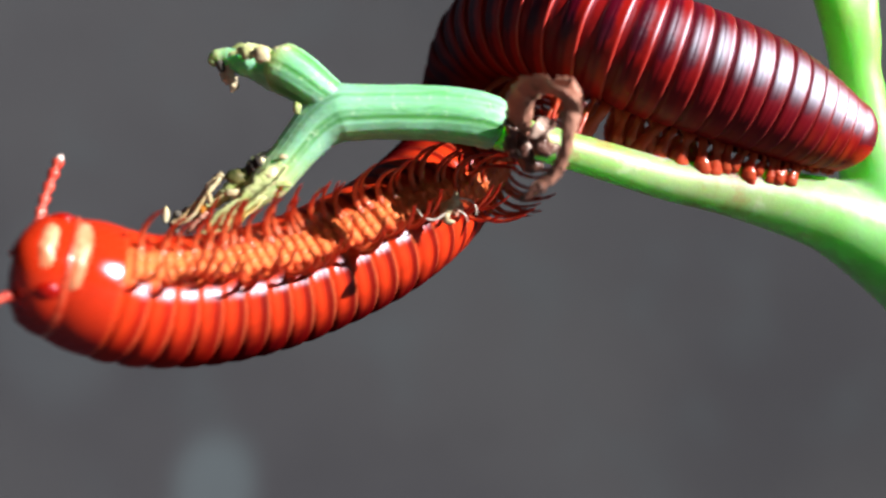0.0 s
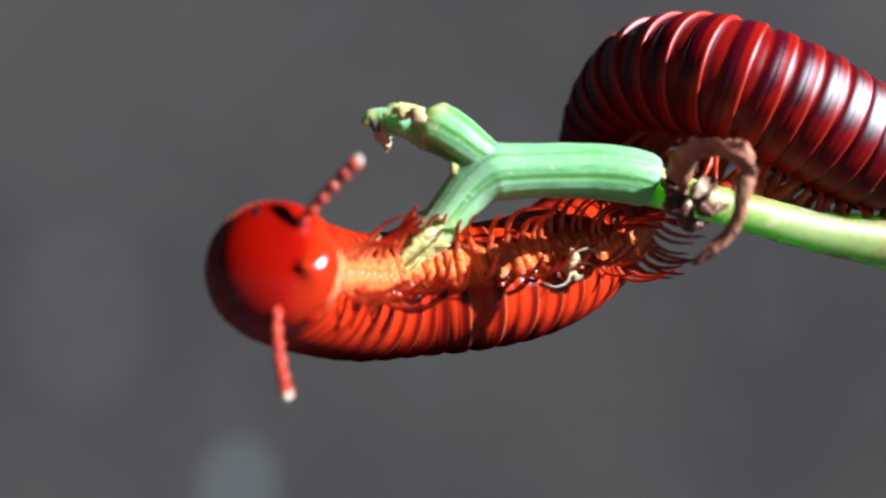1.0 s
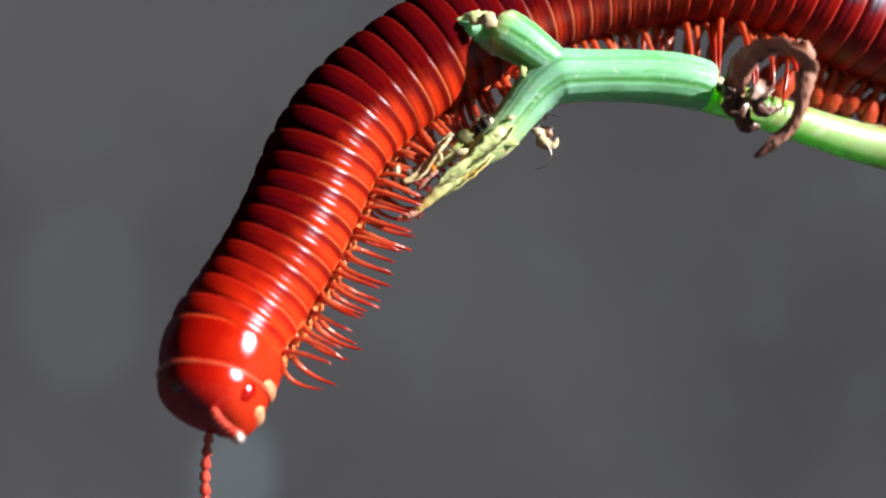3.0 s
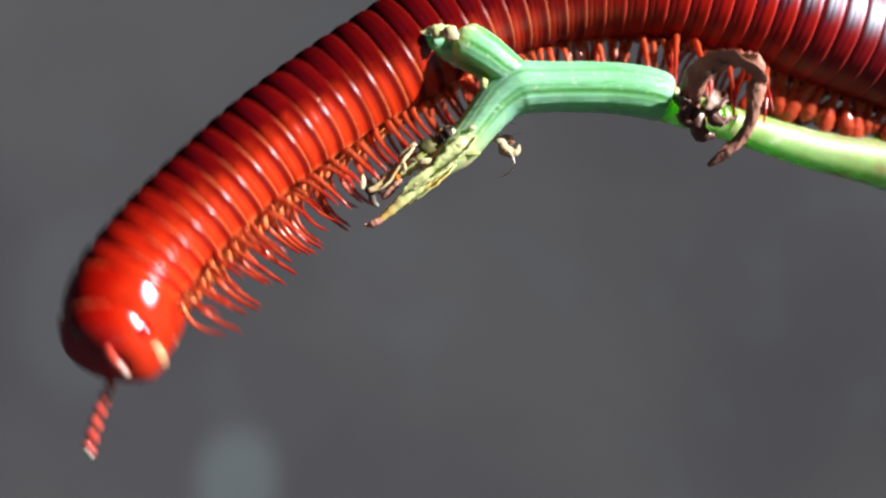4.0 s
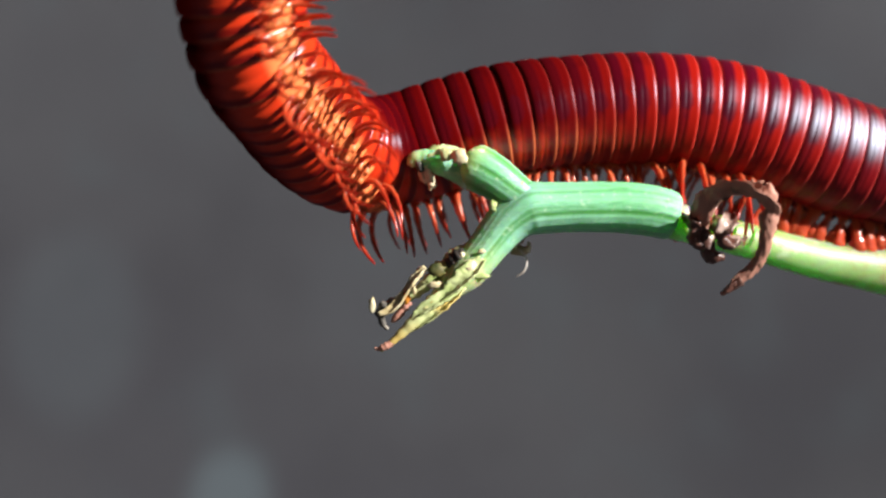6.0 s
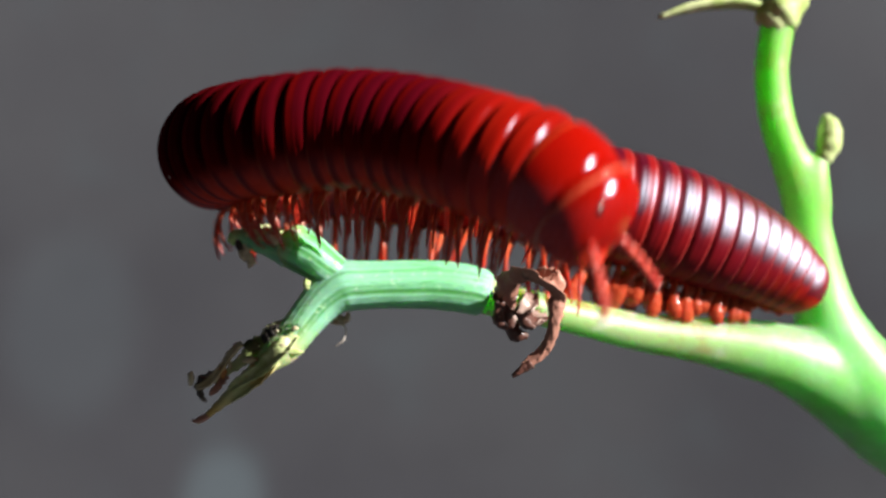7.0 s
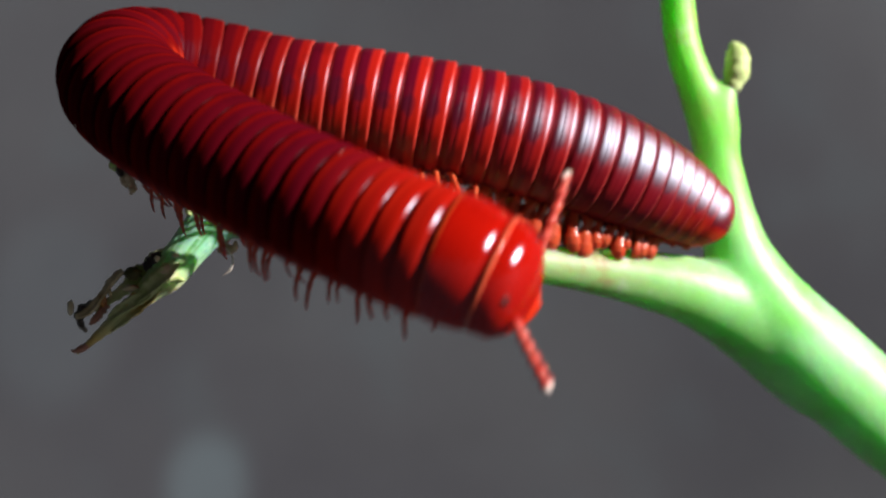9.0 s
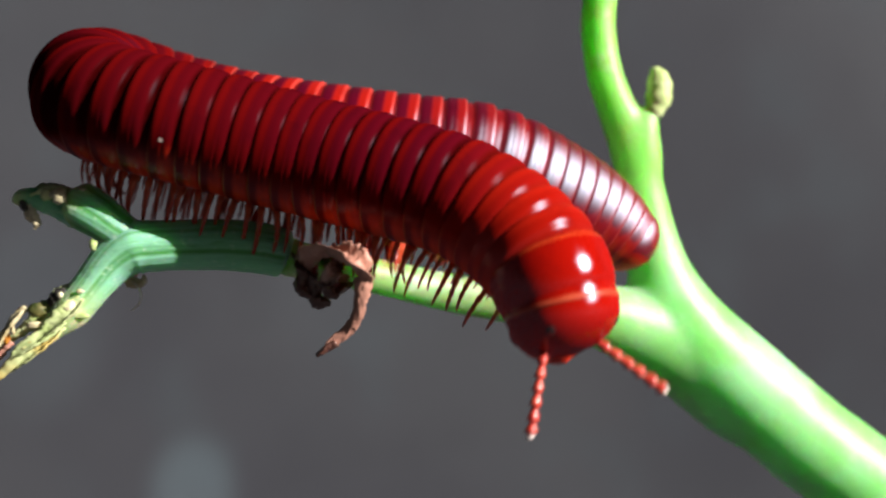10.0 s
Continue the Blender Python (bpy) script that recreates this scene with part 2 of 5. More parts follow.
def greenstem(name, light, deep, vein, ribs, aged=False):
    m, nt, b = material(name, 0.48, 0.4, 0.06 if aged else 0.5, 0.4 if aged else 0.5)
    groove = attr(nt, "groove")
    wide, fine = grain(nt, 160, 3), grain(nt, 2200, 4, 0.65)
    streak = grain(nt, 2000, 6, 0.7, (0.14, 1, 1) if aged else (0.3, 0.3, 0.3))
    c = blend(nt, ramp(nt, wide, 0.3, 0.7), light, deep)
    c = blend(nt, calc(nt, "MULTIPLY", ramp(nt, groove, 0.15, 0.8), ribs), c, vein)
    c = blend(nt, calc(nt, "MULTIPLY", ramp(nt, streak, 0.45, 0.30), 0.55 if aged else 0.2), c, vein)
    c = blend(nt, calc(nt, "MULTIPLY", ramp(nt, streak, 0.55, 0.72), 0.28), c, (0.55, 0.74, 0.50))
    c = blend(nt, calc(nt, "MULTIPLY", ramp(nt, fine, 0.56, 0.70), 0.4 if aged else 0.15), c, (0.62, 0.78, 0.58))
    if aged:
        place = calc(nt, "ADD", attr(nt, "length"), calc(nt, "MULTIPLY", calc(nt, "SUBTRACT", wide, 0.5), 0.5))
        c = blend(nt, calc(nt, "MULTIPLY", ramp(nt, place, 0.52, 0.95), 0.75), c, (0.48, 0.56, 0.22))
        patch = grain(nt, 900, 4, 0.7)
        c = blend(nt, calc(nt, "MULTIPLY", ramp(nt, place, 0.70, 0.95), ramp(nt, patch, 0.50, 0.62)), c, (0.68, 0.64, 0.36))
        c = blend(nt, calc(nt, "MULTIPLY", ramp(nt, place, 0.72, 1.0), calc(nt, "MULTIPLY", ramp(nt, patch, 0.44, 0.34), 0.6)), c, (0.20, 0.12, 0.04))
        c = blend(nt, calc(nt, "MULTIPLY", ramp(nt, place, 0.10, 0.0), 0.6), c, (0.50, 0.72, 0.66))
    else:
        co = nt.nodes.new("ShaderNodeTexCoord")
        sp = nt.nodes.new("ShaderNodeSeparateXYZ")
        nt.links.new(co.outputs["Object"], sp.inputs[0])
        far = ramp(nt, calc(nt, "ADD", sp.outputs[0], calc(nt, "MULTIPLY", wide, 0.008)), -0.016, -0.028)
        c = blend(nt, calc(nt, "MULTIPLY", far, 0.75), c, (0.27, 0.35, 0.14))
        young = ramp(nt, sp.outputs[2], 0.303, 0.312)
        c = blend(nt, calc(nt, "MULTIPLY", young, 0.8), c, (0.19, 0.55, 0.05))
        stain = grain(nt, 420, 4, 0.65)
        c = blend(nt, calc(nt, "MULTIPLY", far, calc(nt, "MULTIPLY", ramp(nt, stain, 0.50, 0.64), 0.6)), c, (0.30, 0.15, 0.04))
        pale = grain(nt, 700, 3, 0.6, None, (3, 1, 2))
        c = blend(nt, calc(nt, "MULTIPLY", far, calc(nt, "MULTIPLY", ramp(nt, pale, 0.56, 0.68), 0.6)), c, (0.50, 0.56, 0.38))
    nt.links.new(c, b.inputs["Base Color"])
    b.inputs["Subsurface Weight"].default_value = 0.4 if aged else 0.9
    b.inputs["Subsurface Radius"].default_value = (0.0011, 0.0028, 0.0003) if aged else (0.0018, 0.0065, 0.0005)
    b.inputs["Subsurface Scale"].default_value = 1.0
    bump(nt, b, calc(nt, "ADD", streak, calc(nt, "MULTIPLY", fine, 0.5)), 0.55 if aged else 0.3, 0.00013)
    return m


STEM = greenstem("smooth_green_stem", (0.29, 0.61, 0.28), (0.16, 0.50, 0.09), (0.12, 0.44, 0.05), 0.3)
STUB = greenstem("ribbed_green_twig", (0.25, 0.56, 0.37), (0.18, 0.50, 0.26), (0.05, 0.26, 0.03), 0.85, True)
FRAY = plain("frayed_pale_rind", (0.58, 0.64, 0.32), (0.30, 0.40, 0.10), 600, 0.6, 0, 0.0002)
YELLOW = plain("yellowed_rind", (0.50, 0.55, 0.26), (0.58, 0.42, 0.12), 420, 0.55, 0, 0.0001)
CHAR = plain("blackened_fibre", (0.035, 0.03, 0.025), (0.30, 0.27, 0.22), 700, 0.7, 0, 0.0002, lo=0.5, hi=0.68)
WITHER = plain("withered_brown_leaf", (0.45, 0.21, 0.15), (0.06, 0.02, 0.014), 900, 0.6, 0, 0.0003, stretch=(1.4, 0.6, 0.5), lo=0.53, hi=0.74)
CALLUS = plain("cream_callus", (0.74, 0.68, 0.46), (0.50, 0.40, 0.20), 700, 0.5, 0, 0.0001)
HOLLOW = plain("dark_olive_hollow", (0.03, 0.045, 0.008), (0.12, 0.10, 0.02), 900, 0.6, 0, 0.0002)
AMBER = plain("amber_sap", (0.62, 0.28, 0.03), (0.40, 0.14, 0.02), 900, 0.25, 0.3)
PALEFIBRE = plain("pale_fibre", (0.7, 0.62, 0.42), (0.4, 0.3, 0.16), 900, 0.6)
PALETHREAD = plain("pale_thread", (0.75, 0.70, 0.64), (0.6, 0.5, 0.42), 900, 0.5)
HUSK = plain("dark_brown_husk", (0.09, 0.035, 0.025), (0.42, 0.30, 0.25), 800, 0.4, 0.2, 0.0002, lo=0.5, hi=0.68)


# ---- mesh helpers ----
def link(name, bm, mat, parent=None, label="", smooth=True):
    me = bpy.data.meshes.new(name)
    bm.normal_update()
    bm.to_mesh(me)
    bm.free()
    if smooth:
        me.polygons.foreach_set("use_smooth", [True] * len(me.polygons))
    me.materials.append(mat)
    ob = new(name, me)
    ob.parent = parent
    if label:
        tagged(ob, label)
    return ob


part = link


def smooth_path(points, step=6):
    """A rounded line through the points: Vectors and radii."""
    q = [np.array(p, float) for p in points]
    out = []
    for i in range(len(q) - 1):
        a, b = q[i], q[i + 1]
        m0 = (b - q[max(i - 1, 0)]) * (0.5 if i else 1.0)
        m1 = (q[min(i + 2, len(q) - 1)] - a) * (0.5 if i + 2 < len(q) else 1.0)
        for k in range(step):
            u = k / step
            out.append((2 * u**3 - 3 * u**2 + 1) * a + (u**3 - 2 * u**2 + u) * m0 + (3 * u**2 - 2 * u**3) * b + (u**3 - u**2) * m1)
    out.append(q[-1])
    return out


def tube(points, sides=20, ribs=0, depth=0.0, step=6, wobble=0.0, seed=0, flat=1.0, cap=True, scale=MM, base=(0, 0, 0)):
    """A tapered limb through (x, y, z, radius) in millimetres, with lengthwise ribs."""
    rnd = random.Random(seed)
    bm = bmesh.new()
    layer, length = bm.verts.layers.float.new("groove"), bm.verts.layers.float.new("length")
    phase = [rnd.uniform(0, 6.28) for _ in range(3)]
    line = smooth_path(points, step)
    side = None
    rings = []
    for i, p in enumerate(line):
        a, b = line[max(i - 1, 0)][:3], line[min(i + 1, len(line) - 1)][:3]
        t = Vector(b - a).normalized()
        if side is None:
            side = t.orthogonal().normalized() if abs(t.y) > 0.9 else t.cross(Vector((0, 1, 0))).normalized()
        side = (side - t * side.dot(t)).normalized()
        other = t.cross(side)
        ring = []
        bulge = 1 + wobble * rnd.uniform(-1, 1)
        for k in range(sides):
            w = 2 * math.pi * k / sides
            g = 0.5 - 0.5 * math.cos(ribs * w) if ribs else 0.0
            if ribs:
                g = min(1.0, max(0.0, g * (0.65 + 0.5 * math.sin(w + phase[0]) * math.sin(2 * w + phase[1])) + 0.2 * math.sin(3 * ribs * w + phase[2] + 0.12 * i)))
            r = max(p[3], 0.01) * bulge * (1 - depth * g)
            co = Vector(p[:3]) + side * (math.cos(w) * r) + other * (math.sin(w) * r * flat)
            if wobble:
                co += Vector((rnd.uniform(-1, 1), rnd.uniform(-1, 1), rnd.uniform(-1, 1))) * (wobble * p[3] * 0.4)
            v = bm.verts.new((co - Vector(base)) * scale)
            v[layer], v[length] = g, i / (len(line) - 1)
            ring.append(v)
        rings.append(ring)
    for a, b in zip(rings, rings[1:]):
        for k in range(sides):
            bm.faces.new((a[k], a[(k + 1) % sides], b[(k + 1) % sides], b[k]))
    if cap:
        bm.faces.new(rings[0][::-1])
        bm.faces.new(rings[-1])
    return bm


def strip(points, thick=0.12, scale=MM, base=(0, 0, 0), seed=1, rough=0.12, cross=6, curl=0.6):
    """A shrivelled ribbon through (x, y, z, half width, twist) in millimetres, with thickness and crumpled edges."""
    rnd = random.Random(seed)
    bm = bmesh.new()
    line = smooth_path(points, 7)
    rows = []
    for i, p in enumerate(line):
        a, b = line[max(i - 1, 0)][:3], line[min(i + 1, len(line) - 1)][:3]
        t = Vector(b - a).normalized()
        s = t.cross(Vector((0, 0.3, 1))).normalized()
        n = s.cross(t)
        ca, sa = math.cos(p[4]), math.sin(p[4])
        s, n = s * ca + n * sa, n * ca - s * sa
        row = []
        for k in range(cross + 1):
            u = 2 * k / cross - 1
            co = Vector(p[:3]) + s * (u * p[3]) + n * (curl * p[3] * u * u)
            co += n * (rnd.uniform(-1, 1) * rough * p[3] * 1.6) + s * (rnd.uniform(-1, 1) * rough * p[3])
            row.append((co, n))
        rows.append(row)
    top = [[bm.verts.new((co + n * thick - Vector(base)) * scale) for co, n in r] for r in rows]
    low = [[bm.verts.new((co - n * thick - Vector(base)) * scale) for co, n in r] for r in rows]
    for i in range(len(rows) - 1):
        for k in range(cross):
            bm.faces.new((top[i][k], top[i][k + 1], top[i + 1][k + 1], top[i + 1][k]))
            bm.faces.new((low[i][k], low[i + 1][k], low[i + 1][k + 1], low[i][k + 1]))
        bm.faces.new((top[i][0], top[i + 1][0], low[i + 1][0], low[i][0]))
        bm.faces.new((top[i][cross], low[i][cross], low[i + 1][cross], top[i + 1][cross]))
    for r in (0, -1):
        for k in range(cross):
            f = (top[r][k], low[r][k], low[r][k + 1], top[r][k + 1])
            bm.faces.new(f if r == 0 else f[::-1])
    bmesh.ops.recalc_face_normals(bm, faces=bm.faces)
    return bm


def blob(radii, centre=(0, 0, 0), u=20, v=12, rough=0.0, seed=0, scale=MM):
    rnd = random.Random(seed)
    bm = bmesh.new()
    bmesh.ops.create_uvsphere(bm, u_segments=u, v_segments=v, radius=1)
    for w in bm.verts:
        k = 1 + rough * rnd.uniform(-1, 1)
        w.co = Vector([(w.co[i] * radii[i] * k + centre[i]) * scale for i in range(3)])
    return bm


# ---- the setting: soil and an earth bank far behind ----
def soil_material(name, pale_patch):
    m, nt, b = material(name, 0.9, 0.2)
    big, mid, fine = grain(nt, 5, 3), grain(nt, 22, 3, 0.5), grain(nt, 300, 4)
    c = blend(nt, ramp(nt, big, 0.32, 0.68), (0.0388, 0.0391, 0.0463), (0.0517, 0.0527, 0.0592))
    c = blend(nt, calc(nt, "MULTIPLY", ramp(nt, mid, 0.52, 0.72), 0.28), c, (0.0531, 0.0654, 0.0748))
    c = blend(nt, calc(nt, "MULTIPLY", ramp(nt, mid, 0.45, 0.28), 0.25), c, (0.0327, 0.0324, 0.0375))
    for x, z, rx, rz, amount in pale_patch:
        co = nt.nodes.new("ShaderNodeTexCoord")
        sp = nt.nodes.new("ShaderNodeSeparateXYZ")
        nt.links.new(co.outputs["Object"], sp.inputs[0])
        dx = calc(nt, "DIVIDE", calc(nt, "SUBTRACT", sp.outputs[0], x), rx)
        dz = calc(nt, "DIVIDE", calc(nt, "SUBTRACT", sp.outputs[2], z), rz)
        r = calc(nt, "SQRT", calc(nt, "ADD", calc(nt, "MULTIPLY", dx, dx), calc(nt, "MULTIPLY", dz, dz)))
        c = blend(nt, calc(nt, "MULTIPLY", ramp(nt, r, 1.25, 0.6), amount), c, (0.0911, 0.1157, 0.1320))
    nt.links.new(c, b.inputs["Base Color"])
    bump(nt, b, fine, 0.3, 0.002)
    return m


def build_setting():
    bm = bmesh.new()
    n = 40
    grid = []
    for j in range(n + 1):
        row = []
        for i in range(n + 1):
            u, v = i / n * 2 - 1, j / n * 2 - 1
            x, y = 60 * u * abs(u)**2, 60 * v * abs(v)**2
            row.append(bm.verts.new((x, y, 0.02 * noise.noise(Vector((x * 2, y * 2, 0))))))
        grid.append(row)
    for j in range(n):
        for i in range(n):
            bm.faces.new((grid[j][i], grid[j][i + 1], grid[j + 1][i + 1], grid[j + 1][i]))
    tagged(link("ground", bm, soil_material("dry_soil", []), None, "bare dry grey-brown soil under the plant"), category="ground", kind="structure")

    bm = bmesh.new()
    grid = []
    for j in range(61):
        row = []
        for i in range(81):
            x = -3.2 + 6.4 * i / 80
            if j <= 40:
                z = -0.05 + 1.3 * j / 40
                y = 0.60 + 0.03 * noise.noise(Vector((x * 2.2, 0, z * 2.2))) + 0.12 * max(z, 0)**2
            else:
                u = (j - 40) / 20
                y, z = 0.79 + 2.4 * u, 1.25 + 0.12 * math.sin(math.pi * min(1, u * 1.6)) - 1.35 * u**1.8
                z += 0.04 * noise.noise(Vector((x * 1.7, y * 1.7, 5)))
            low = max(0.0, (abs(x) - 1.6) / 1.6)
            row.append(bm.verts.new((x, y + 0.5 * low**2, z - (z + 0.06) * low**1.5)))
        grid.append(row)
    for j in range(60):
        for i in range(80):
            bm.faces.new((grid[j][i], grid[j][i + 1], grid[j + 1][i + 1], grid[j + 1][i]))
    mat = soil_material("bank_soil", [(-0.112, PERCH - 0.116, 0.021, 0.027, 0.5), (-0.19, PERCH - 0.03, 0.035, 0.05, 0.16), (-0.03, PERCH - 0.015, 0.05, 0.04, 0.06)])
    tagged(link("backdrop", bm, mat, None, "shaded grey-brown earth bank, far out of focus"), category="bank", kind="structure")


build_setting()


# ---- the plant ----
def build_plant():
    plant = new("green_plant")
    plant.location = mm(46, 18, -300)
    plant["label"] = "fleshy green plant with a broken, gnawed side twig"
    plant["category"] = "plant"
    base = (46, 18, -300)

    def limb(name, pts, mat, label="", **kw):
        return part(name, tube(pts, base=base, **kw), mat, plant, label)

    limb("lower_stem", [(46, 18, -302, 4.4), (46, 17.5, -220, 4.2), (48, 17, -120, 3.8), (49, 16.5, -60, 3.45), (48.5, 16.1, -40, 3.3)], STEM, "upright green lower stem", ribs=7, depth=0.05, sides=28)
    stem = limb("stem", [(49, 16.4, -52, 3.35), (48.5, 16.1, -38, 3.3), (45, 15.3, -18, 3.2), (38.9, 14, -10.1, 3.1), (33.5, 13, -5.7, 3.05), (29.4, 12, -2.1, 3.0),
                         (26.4, 11.1, 0.7, 2.8), (24.5, 10.7, 3.8, 2.2), (23.7, 10.5, 6.6, 1.7), (23.1, 10.3, 9.6, 1.45), (22.45, 10, 12.2, 1.35), (21.6, 9.8, 14.7, 1.25), (20.8, 9.5, 16.9, 1.15), (20.45, 9.4, 20, 1.1), (20.9, 9.3, 23.4, 1.1), (21.2, 9.2, 25.5, 0.7)],
                STEM, "smooth bright green forked stem", sides=28)
    fork = tube([(32.5, 13.6, -5.8, 1.6), (29.3, 12.7, -3.5, 2.4), (25.6, 11.3, 0.0, 2.75), (21.5, 9.6, 2.0, 2.15), (18.0, 8.5, 2.9, 1.75), (14.8, 7.4, 3.45, 1.4), (11.6, 6.3, 3.95, 1.2), (8.4, 5.0, 4.75, 1.1), (5.8, 3.9, 5.4, 1.05), (4.1, 3.1, 5.8, 1.05), (2.9, 2.4, 6.1, 1.1), (2.2, 1.8, 6.35, 1.2)], base=base, sides=24)
    shoulder = tube([(23.2, 10.2, 9.8, 1.0), (23.1, 10.0, 11.4, 1.25), (23.1, 9.8, 12.8, 1.15), (23.3, 9.6, 13.9, 0.85), (23.65, 9.5, 14.8, 0.55)], base=base, sides=24)
    twin = bpy.data.meshes.new("shoulder")
    shoulder.to_mesh(twin)
    shoulder.free()
    fork.from_mesh(twin)
    bpy.data.meshes.remove(twin)
    fork.from_mesh(stem.data)
    fork.to_mesh(stem.data)
    fork.free()
    weld = stem.modifiers.new("weld", "REMESH")
    weld.mode, weld.voxel_size, weld.use_smooth_shade = "VOXEL", 0.22 * MM, True
    ease = stem.modifiers.new("ease", "SMOOTH")
    ease.factor, ease.iterations = 0.5, 34
    limb("twig", [(2.6, 1.75, 6.35, 0.75), (2.3, 1.7, 6.45, 1.32), (1.2, 1.5, 6.75, 1.42), (-0.6, 1.3, 6.95, 1.42), (-2.6, 1.0, 6.98, 1.38), (-4.4, 0.8, 6.95, 1.4), (-5.6, 0.7, 6.85, 1.45), (-6.6, 0.6, 6.2, 1.25), (-7.4, 0.5, 5.3, 1.1), (-8.2, 0.4, 4.3, 1.02), (-8.9, 0.3, 3.5, 1.0), (-9.7, 0.1, 2.75, 0.72), (-10.6, -0.1, 1.9, 0.5)],
         STUB, "ribbed mint-green twig, gnawed at its ends", ribs=7, depth=0.075, sides=72, wobble=0.012, seed=3)
    limb("upper_stump", [(-5.0, 0.6, 7.0, 0.9), (-6.2, 0.5, 7.7, 1.05), (-7.2, 0.5, 8.45, 1.18), (-8.0, 0.6, 8.95, 1.27), (-8.5, 0.7, 9.2, 1.22), (-8.75, 0.8, 9.3, 0.8)],
         STUB, "short green side stump with a torn end", ribs=6, depth=0.09, sides=54, wobble=0.015, seed=4)
    # torn tissue on the stump's end
    def flake(name, pts, mat, label="", **kw):
        return part(name, strip(pts, base=base, **kw), mat, plant, label)

    flake("torn_rind", [(-9.0, 0.5, 9.6, 0.4, 0.3), (-9.8, 0.6, 9.75, 0.5, 0.5), (-10.7, 0.8, 9.6, 0.42, 0.9), (-11.3, 0.9, 9.1, 0.2, 1.3)], FRAY, "olive withered rind", seed=6, rough=0.09, thick=0.1, curl=0.9)
    flake("peeled_rind", [(-8.0, -0.55, 4.2, 0.25, 1.3), (-8.7, -0.75, 3.5, 0.45, 1.4), (-9.5, -0.8, 2.8, 0.4, 1.5), (-10.3, -0.7, 2.1, 0.2, 1.5)], FRAY, "pale gnawed rind", seed=17, rough=0.09, thick=0.05)
    flake("peeled_rind", [(-9.0, -0.4, 2.7, 0.2, 1.0), (-9.9, -0.6, 1.9, 0.35, 1.2), (-10.8, -0.7, 1.2, 0.3, 1.4), (-11.6, -0.6, 0.6, 0.12, 1.5)], YELLOW, "yellow strip of rind", seed=18, rough=0.1, thick=0.06)
    limb("hanging_fibre", [(-11.0, 0.7, 9.3, 0.3), (-10.9, 0.6, 8.8, 0.22), (-10.7, 0.6, 8.3, 0.24), (-10.8, 0.6, 7.9, 0.1)], PALEFIBRE, "dry straw-coloured fibre", wobble=0.25, sides=8, seed=7)
    limb("hanging_fibre", [(-11.2, 0.8, 9.2, 0.2), (-11.2, 0.7, 8.7, 0.2), (-11.0, 0.6, 8.3, 0.1)], PALEFIBRE, wobble=0.25, sides=8, seed=8)
    limb("black_speck", [(-11.4, 0.5, 9.5, 0.12), (-11.35, 0.4, 9.2, 0.22), (-11.2, 0.4, 8.9, 0.12)], CHAR, "blackened spot", wobble=0.2, sides=8, seed=9)
    # split lower end: a yellow point and a dark frayed strand
    limb("yellow_point", [(-9.9, -0.1, 2.6, 0.42), (-10.6, -0.3, 1.9, 0.5), (-11.3, -0.4, 1.25, 0.42), (-12.1, -0.5, 0.55, 0.3), (-12.9, -0.5, -0.15, 0.17), (-13.5, -0.5, -0.6, 0.1)], YELLOW, "yellowed pointed strand of rind", wobble=0.12, sides=14, seed=10)
    limb("brown_tip", [(-12.8, -0.5, -0.1, 0.16), (-13.2, -0.55, -0.35, 0.2), (-13.6, -0.5, -0.5, 0.12), (-13.8, -0.5, -0.45, 0.05)], WITHER, "dry brown tip", wobble=0.25, sides=9, seed=15)
    limb("dark_strand", [(-8.4, 0.4, 4.9, 0.4), (-9.2, 0.6, 4.3, 0.6), (-10.1, 0.6, 3.6, 0.55), (-11.0, 0.5, 2.9, 0.38), (-11.9, 0.4, 2.2, 0.24), (-12.7, 0.3, 1.6, 0.2)], FRAY, "olive and brown frayed strand", wobble=0.22, sides=12, seed=11)
    limb("black_knot", [(-8.9, 0.0, 4.6, 0.3), (-9.4, 0.1, 4.2, 0.5), (-9.9, 0.2, 3.9, 0.3)], CHAR, "blackened hollow", wobble=0.2, sides=12, seed=12)
    limb("charred_tip", [(-12.3, 0.2, 2.2, 0.15), (-12.9, 0.1, 1.9, 0.28), (-13.4, 0.0, 1.5, 0.3), (-13.4, 0.0, 0.9, 0.18), (-13.1, 0.0, 0.5, 0.08)], CHAR, "black and grey withered tip", wobble=0.3, sides=10, seed=13)
    limb("grey_fibre", [(-12.0, 0.0, 2.0, 0.2), (-12.4, -0.1, 1.4, 0.22), (-12.9, -0.1, 0.9, 0.1)], WITHER, wobble=0.3, sides=8, seed=14)
    for k in range(5):
        x = -8.6 - 0.55 * k
        limb("brown_fibre", [(x, 0.1, 4.3 - 0.6 * k, 0.1), (x - 0.5, -0.2, 3.9 - 0.6 * k, 0.16), (x - 0.9, -0.3, 3.2 - 0.55 * k, 0.07)], WITHER, wobble=0.3, sides=7, seed=30 + k)
    def lump(name, at, radii, mat, label, seed):
        spot = Vector(at) - Vector(base)
        part(name, blob((radii[0] * 0.85, radii[1] * 0.6, radii[2] * 0.8), tuple(spot), u=12, v=8, rough=0.26, seed=seed), mat, plant, label)

    lump("callus", (-9.20, -0.45, 9.60), (0.5, 0.3, 0.5), CALLUS, "cream dried callus and painted edge highlight", 70)
    lump("callus", (-9.91, -0.20, 9.75), (0.38, 0.35, 0.42), YELLOW, "tan dried callus", 71)
    # Flat pale lump that paints the white highlight on the stump's upper edge.
    lump("callus", (-8.26, -0.10, 9.89), (0.55, 0.3, 0.2), CALLUS, "cream dried callus and painted edge highlight", 72)
